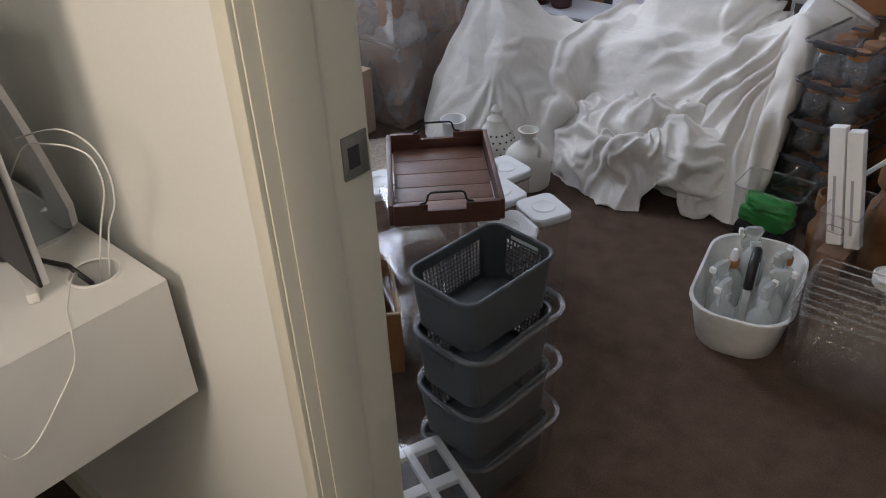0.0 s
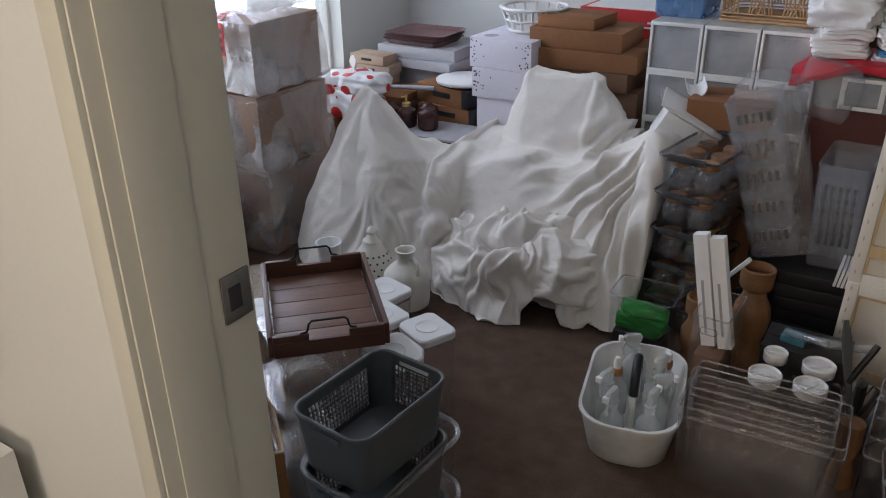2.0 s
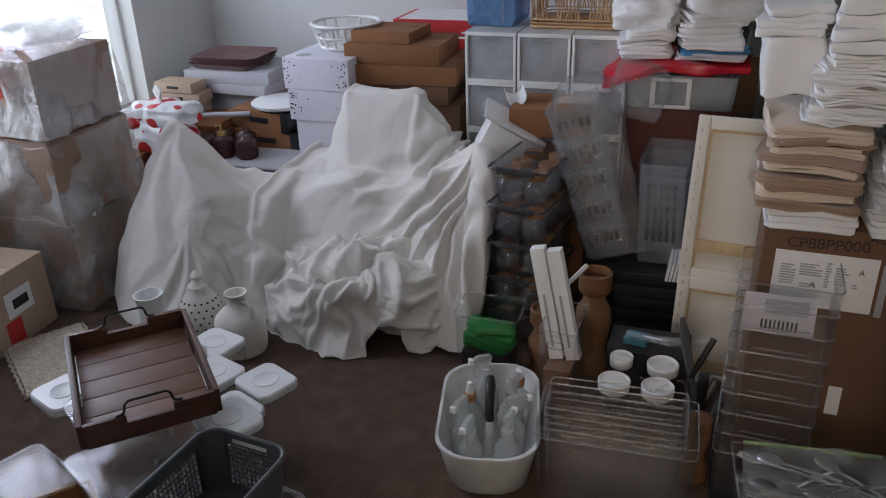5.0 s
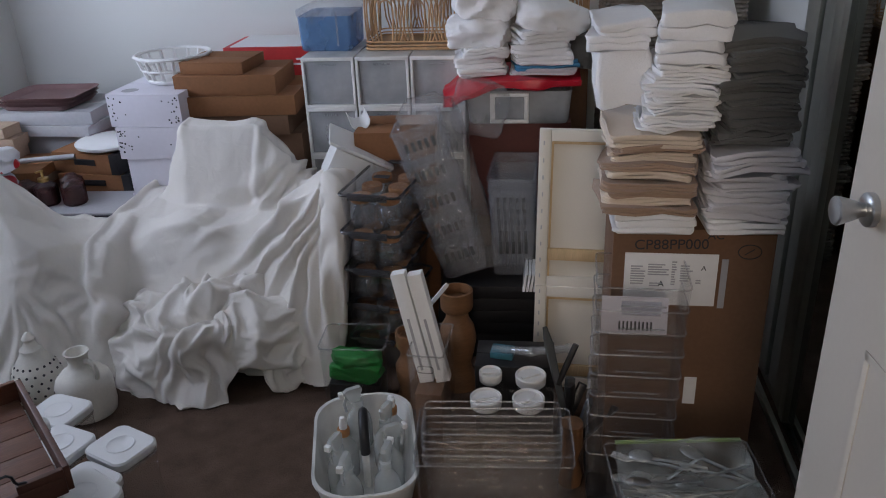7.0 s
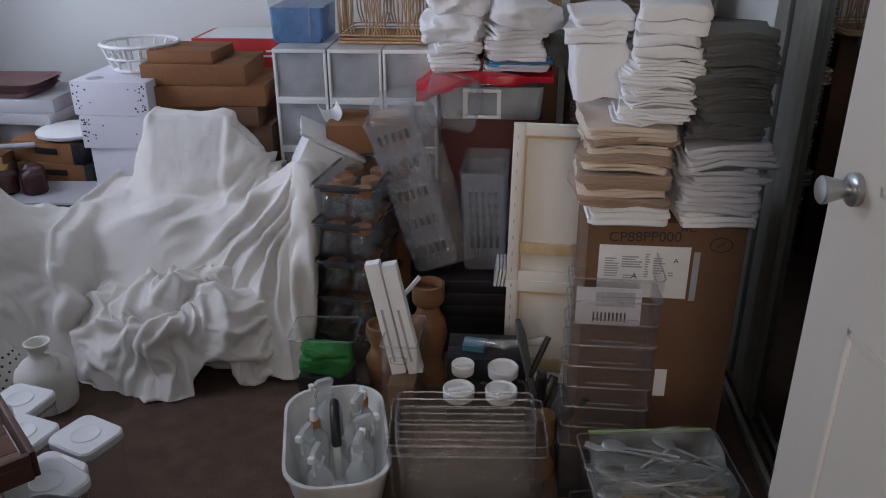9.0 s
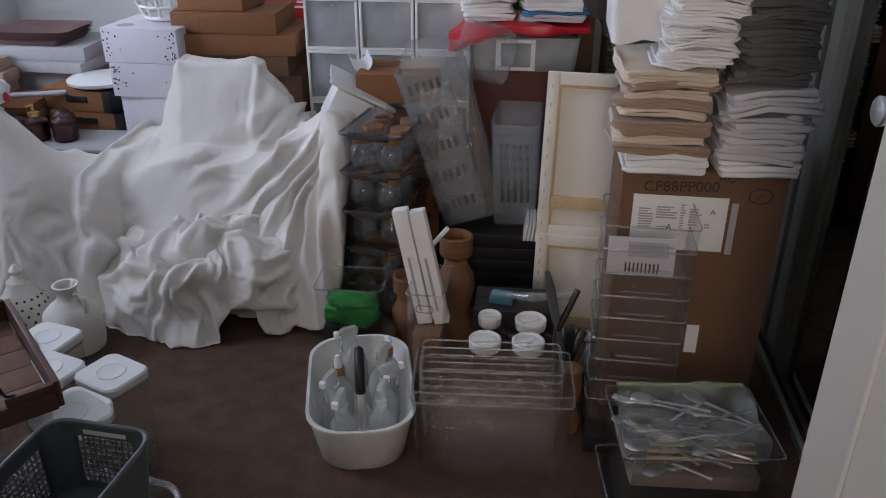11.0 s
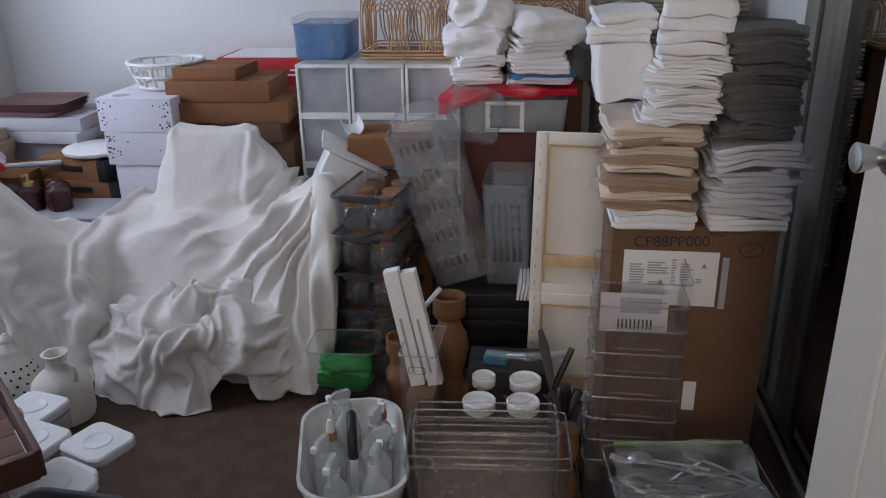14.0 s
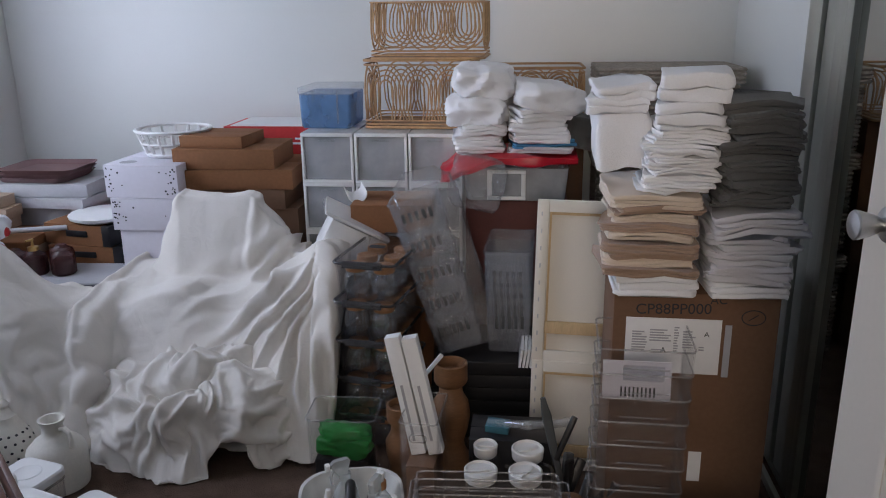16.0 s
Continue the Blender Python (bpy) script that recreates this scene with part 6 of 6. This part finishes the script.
for k in range(4):
    hb = carton("drawer_box", -1.075 + 0.006 * (k % 2), -0.87 + 0.012 * (k % 3), 3.90, 4.012, 0.44 + 0.047 * k, 0.485 + 0.047 * k, "card_pale", "small brown cardboard drawer box with a dark pull, stacked", 2 * (k % 3) - 2, "small drawer boxes")
    part("pull", box(B(), -0.03, 0.03, -0.0595, -0.055, 0.018, 0.030, 0.001), "black", hb, "dark finger pull")
carton("storage_box", -1.08, -0.86, 3.93, 4.01, 0.0, 0.439, "card_pale", "pale brown box under small drawer boxes", 0)
for k in range(3):
    mt = thing("mauve_tray", pose(-0.82 + 0.008 * k, 4.17, 0.657 + 0.016 * k, 0, 0, 2 * k - 2), "mauve-brown plastic tray with rounded corners", "tray", "mauve trays")
    part("body", loft(B(), [rrect(0.28, 0.23, 0.03, 0), rrect(0.325, 0.27, 0.04, 0.022), rrect(0.332, 0.277, 0.042, 0.024), rrect(0.31, 0.255, 0.036, 0.021), rrect(0.275, 0.225, 0.03, 0.006)]), "mauve", mt)
for k in range(3):
    solo("brown_book", box(B(), -0.10, 0.09, -0.13, 0.13, 0, 0.04, 0.003), "card_pale" if k % 2 else "card", pose(-0.80 + 0.01 * k, 3.88, 0.366 + 0.041 * k, 0, 0, 5 * k - 6), "flat brown packet in a low pile", "packet", "brown packets")
for k in range(1):
    solo("rolled_paper", lathe(B(), [(0.010, 0), (0.011, 0.001), (0.011, 0.30), (0.008, 0.301)], 14), "greybox", pose(-0.87, 3.82, 0.506, 0, 88, 12), "rolled white paper tube lying on packets", "paper roll", "paper rolls")

# spotted shopping bag by the window
carton("cardboard_box", -1.17, -0.94, 3.50, 3.92, 0.0, 0.40, "card", "brown cardboard box under a shopping bag", 0)
for k, (z, s) in enumerate(((0.402, 0.10), (0.505, 0.075))):
    bg = thing("plastic_bag", pose(-0.93 + 0.05 * k, 3.69, z, 0, 5 - 8 * k, 10 * k - 12), "crumpled white plastic bag with red roundels", "bag", "shopping bags")
    part("body", pillow(0.42 - 0.10 * k, 0.17, s * 1.25, 61 + k), "roundels", bg)
    part("side_fold", pillow(0.16, 0.06, s * 0.7, 66 + k), "roundels", bg).matrix_local = pose(0.17 - 0.30 * k, -0.05, 0.012, 0, 14 - 30 * k, 0)
    if k:
        part("knot", loft(wobble(B(), 0, 1), [rrect(0.05, 0.02, 0.008, s * 1.1), rrect(0.016, 0.012, 0.005, s * 1.1 + 0.03), rrect(0.045, 0.008, 0.003, s * 1.1 + 0.06), rrect(0.012, 0.004, 0.001, s * 1.1 + 0.085)]), "white", bg, "knotted bag top")

# white laundry basket on the spotted box
wbk = thing("white_basket", pose(-0.145, 4.0, 0.795) @ Matrix.Diagonal((1.22, 1.22, 0.95, 1)), "round white plastic basket with open slots", "basket")
for z, r, t in ((0.012, 0.088, 0.006), (0.055, 0.102, 0.005), (0.105, 0.116, 0.007)):
    pts = [(r * math.cos(a), r * math.sin(a), z) for a in np.linspace(0, 2 * math.pi, 33)]
    part("hoop", tube(B(), pts, t, 6, closed=True), "white", wbk)
for k in range(16):
    a = 2 * math.pi * k / 16
    part("stave", tube(B(), [(0.088 * math.cos(a), 0.088 * math.sin(a), 0.012), (0.116 * math.cos(a), 0.116 * math.sin(a), 0.105)], 0.0055, 5), "white", wbk)
part("base", lathe(B(), [(0.085, 0.0), (0.09, 0.004), (0.09, 0.010), (0.08, 0.011)], 28), "white", wbk)

# ---- hall desk ----
DZ = 0.95
dk = thing("hall_desk", Matrix(), "white laminate desk with a cable hole against the hall wall", "desk")
DX, DY = 0.706, 1.120
hx, hy, hr = 0.630, 1.077, 0.028
bm = B()
ring = [(hx + hr * math.cos(2 * math.pi * i / 32), hy + 1.0 * hr * math.sin(2 * math.pi * i / 32)) for i in range(32)]
outer = []
x0, x1, y0, y1 = -0.35, DX, 0.0, DY
for i in range(32):
    c, s_ = math.cos(2 * math.pi * i / 32), math.sin(2 * math.pi * i / 32)
    tx = ((x1 - hx) / c) if c > 1e-9 else ((x0 - hx) / c if c < -1e-9 else 1e9)
    ty = ((y1 - hy) / s_) if s_ > 1e-9 else ((y0 - hy) / s_ if s_ < -1e-9 else 1e9)
    t = min(tx, ty)
    outer.append((hx + t * c, hy + t * s_))
rows = []
for zz, pts in ((DZ, outer), (DZ, ring), (DZ - 0.17, ring)):
    rows.append([bm.verts.new((p[0], p[1], zz)) for p in pts])
for a, b in zip(rows, rows[1:]):
    for i in range(32):
        bm.faces.new((a[i], a[(i + 1) % 32], b[(i + 1) % 32], b[i]))
cs = [(x1, y1), (x0, y1), (x0, y0), (x1, y0)]
for cx, cy in cs:
    ang = math.atan2(cy - hy, cx - hx) % (2 * math.pi)
    i = int(ang / (2 * math.pi) * 32)
    v = bm.verts.new((cx, cy, DZ))
    bm.faces.new((rows[0][i], v, rows[0][(i + 1) % 32]))
part("top", bm, "desk", dk, smooth=False)
part("front_panel", box(B(), DX - 0.016, DX, 0.0, DY, DZ - 0.165, DZ - 0.0005, 0.001), "desk", dk)
part("under_panel", box(B(), -0.35, DX - 0.016, 0.0, DY, DZ - 0.165, DZ - 0.155), "desk", dk)
part("end_panel", box(B(), -0.35, DX - 0.016, DY - 0.016, DY, DZ - 0.16, DZ - 0.002), "desk", dk)
part("leg", box(B(), -0.35, 0.0, 0.0, 0.03, 0, DZ - 0.166), "desk", dk)
part("leg", box(B(), -0.35, -0.32, 0.04, DY, 0, DZ - 0.166), "desk", dk)
part("grommet", tube(B(), [(hx + hr * math.cos(a), hy + hr * math.sin(a), DZ) for a in np.linspace(0, 2 * math.pi, 33)], 0.002, 6, closed=True), "desk", dk)
mon = thing("monitor", pose(0.53, 1.07, DZ), "silver desktop monitor with an aluminium foot on a desk", "monitor")
part("screen", box(B(), -0.42, 0.10, -0.047, -0.039, 0.012, 0.36, 0.002), "silver", mon, "thin silver screen back")
part("bezel", box(B(), -0.42, 0.10, -0.051, -0.047, 0.012, 0.36, 0.001), "black", mon, "black screen edge")
part("foot", loft(B(), [rrect(0.15, 0.085, 0.02, 0, 4, -0.07, 0.0), rrect(0.15, 0.085, 0.02, 0.005, 4, -0.07, 0.0)]), "silver", mon)
neck = B()
loft(neck, [[(x + dx, 0.030 + dy, z + dz) for dx, dy, dz in ((-0.05, -0.002, 0), (0.012, -0.002, 0), (0.012, 0.006, 0.004), (-0.05, 0.006, 0.004))] for x, z in ((-0.02, 0.004), (0.01, 0.018), (0.015, 0.045), (-0.02, 0.10), (-0.08, 0.17), (-0.16, 0.26))])
part("neck", neck, "silver", mon, "bent aluminium neck")
for k, pts in enumerate(([(0.612, 1.085, DZ - 0.05), (0.625, 1.087, DZ), (0.667, 1.085, DZ + 0.07), (0.703, 1.085, DZ + 0.125), (0.697, 1.086, DZ + 0.155), (0.663, 1.085, DZ + 0.159), (0.602, 1.085, DZ + 0.145), (0.525, 1.085, DZ + 0.118), (0.45, 1.08, DZ + 0.05)],
                         [(0.628, 1.087, DZ - 0.05), (0.645, 1.087, DZ), (0.678, 1.088, DZ + 0.07), (0.712, 1.088, DZ + 0.115), (0.712, 1.090, DZ + 0.15), (0.685, 1.09, DZ + 0.17), (0.62, 1.09, DZ + 0.165), (0.50, 1.09, DZ + 0.12)],
                         [(0.612, 1.070, DZ - 0.05), (0.620, 1.061, DZ + 0.004), (0.671, 1.025, DZ + 0.003), (0.710, 1.009, DZ + 0.002), (0.7095, 1.001, DZ - 0.035), (0.7095, 0.971, DZ - 0.070), (0.7095, 0.937, DZ - 0.101), (0.7095, 0.914, DZ - 0.10), (0.7095, 0.905, DZ - 0.06)],
                         [(0.51, 1.034, DZ + 0.004), (0.571, 1.020, DZ + 0.008), (0.615, 1.012, DZ + 0.006)])):
    v = [Vector(p) for p in pts]
    smooth_pts = []
    for i in range(len(v) - 1):
        a, b, c, d = v[max(i - 1, 0)], v[i], v[i + 1], v[min(i + 2, len(v) - 1)]
        for s in range(6):
            t = s / 6
            smooth_pts.append(0.5 * ((2 * b) + (c - a) * t + (2 * a - 5 * b + 4 * c - d) * t * t + (3 * b - a - 3 * c + d) * t ** 3))
    solo("white_cable", tube(B(), smooth_pts + [v[-1]], 0.001, 6), "white", Matrix(), "thin white cable lying over the desk", "cable", "desk cables")
solo("cable_plug", box(B(), -0.009, 0.009, -0.006, 0.006, 0, 0.012, 0.002), "white", pose(0.626, 1.011, DZ + 0.001, 0, 0, -20), "small white cable plug on the desk", "plug")
solo("black_cable", tube(B(), [(0.45, 1.0, DZ + 0.004), (0.53, 1.02, DZ + 0.006), (0.562, 1.043, DZ + 0.008), (0.604, 1.062, DZ + 0.006), (0.63, 1.07, DZ - 0.01), (0.64, 1.075, DZ - 0.05)], 0.003, 6), "black", Matrix(), "thin black cable running into the desk hole", "cable", "desk cables")
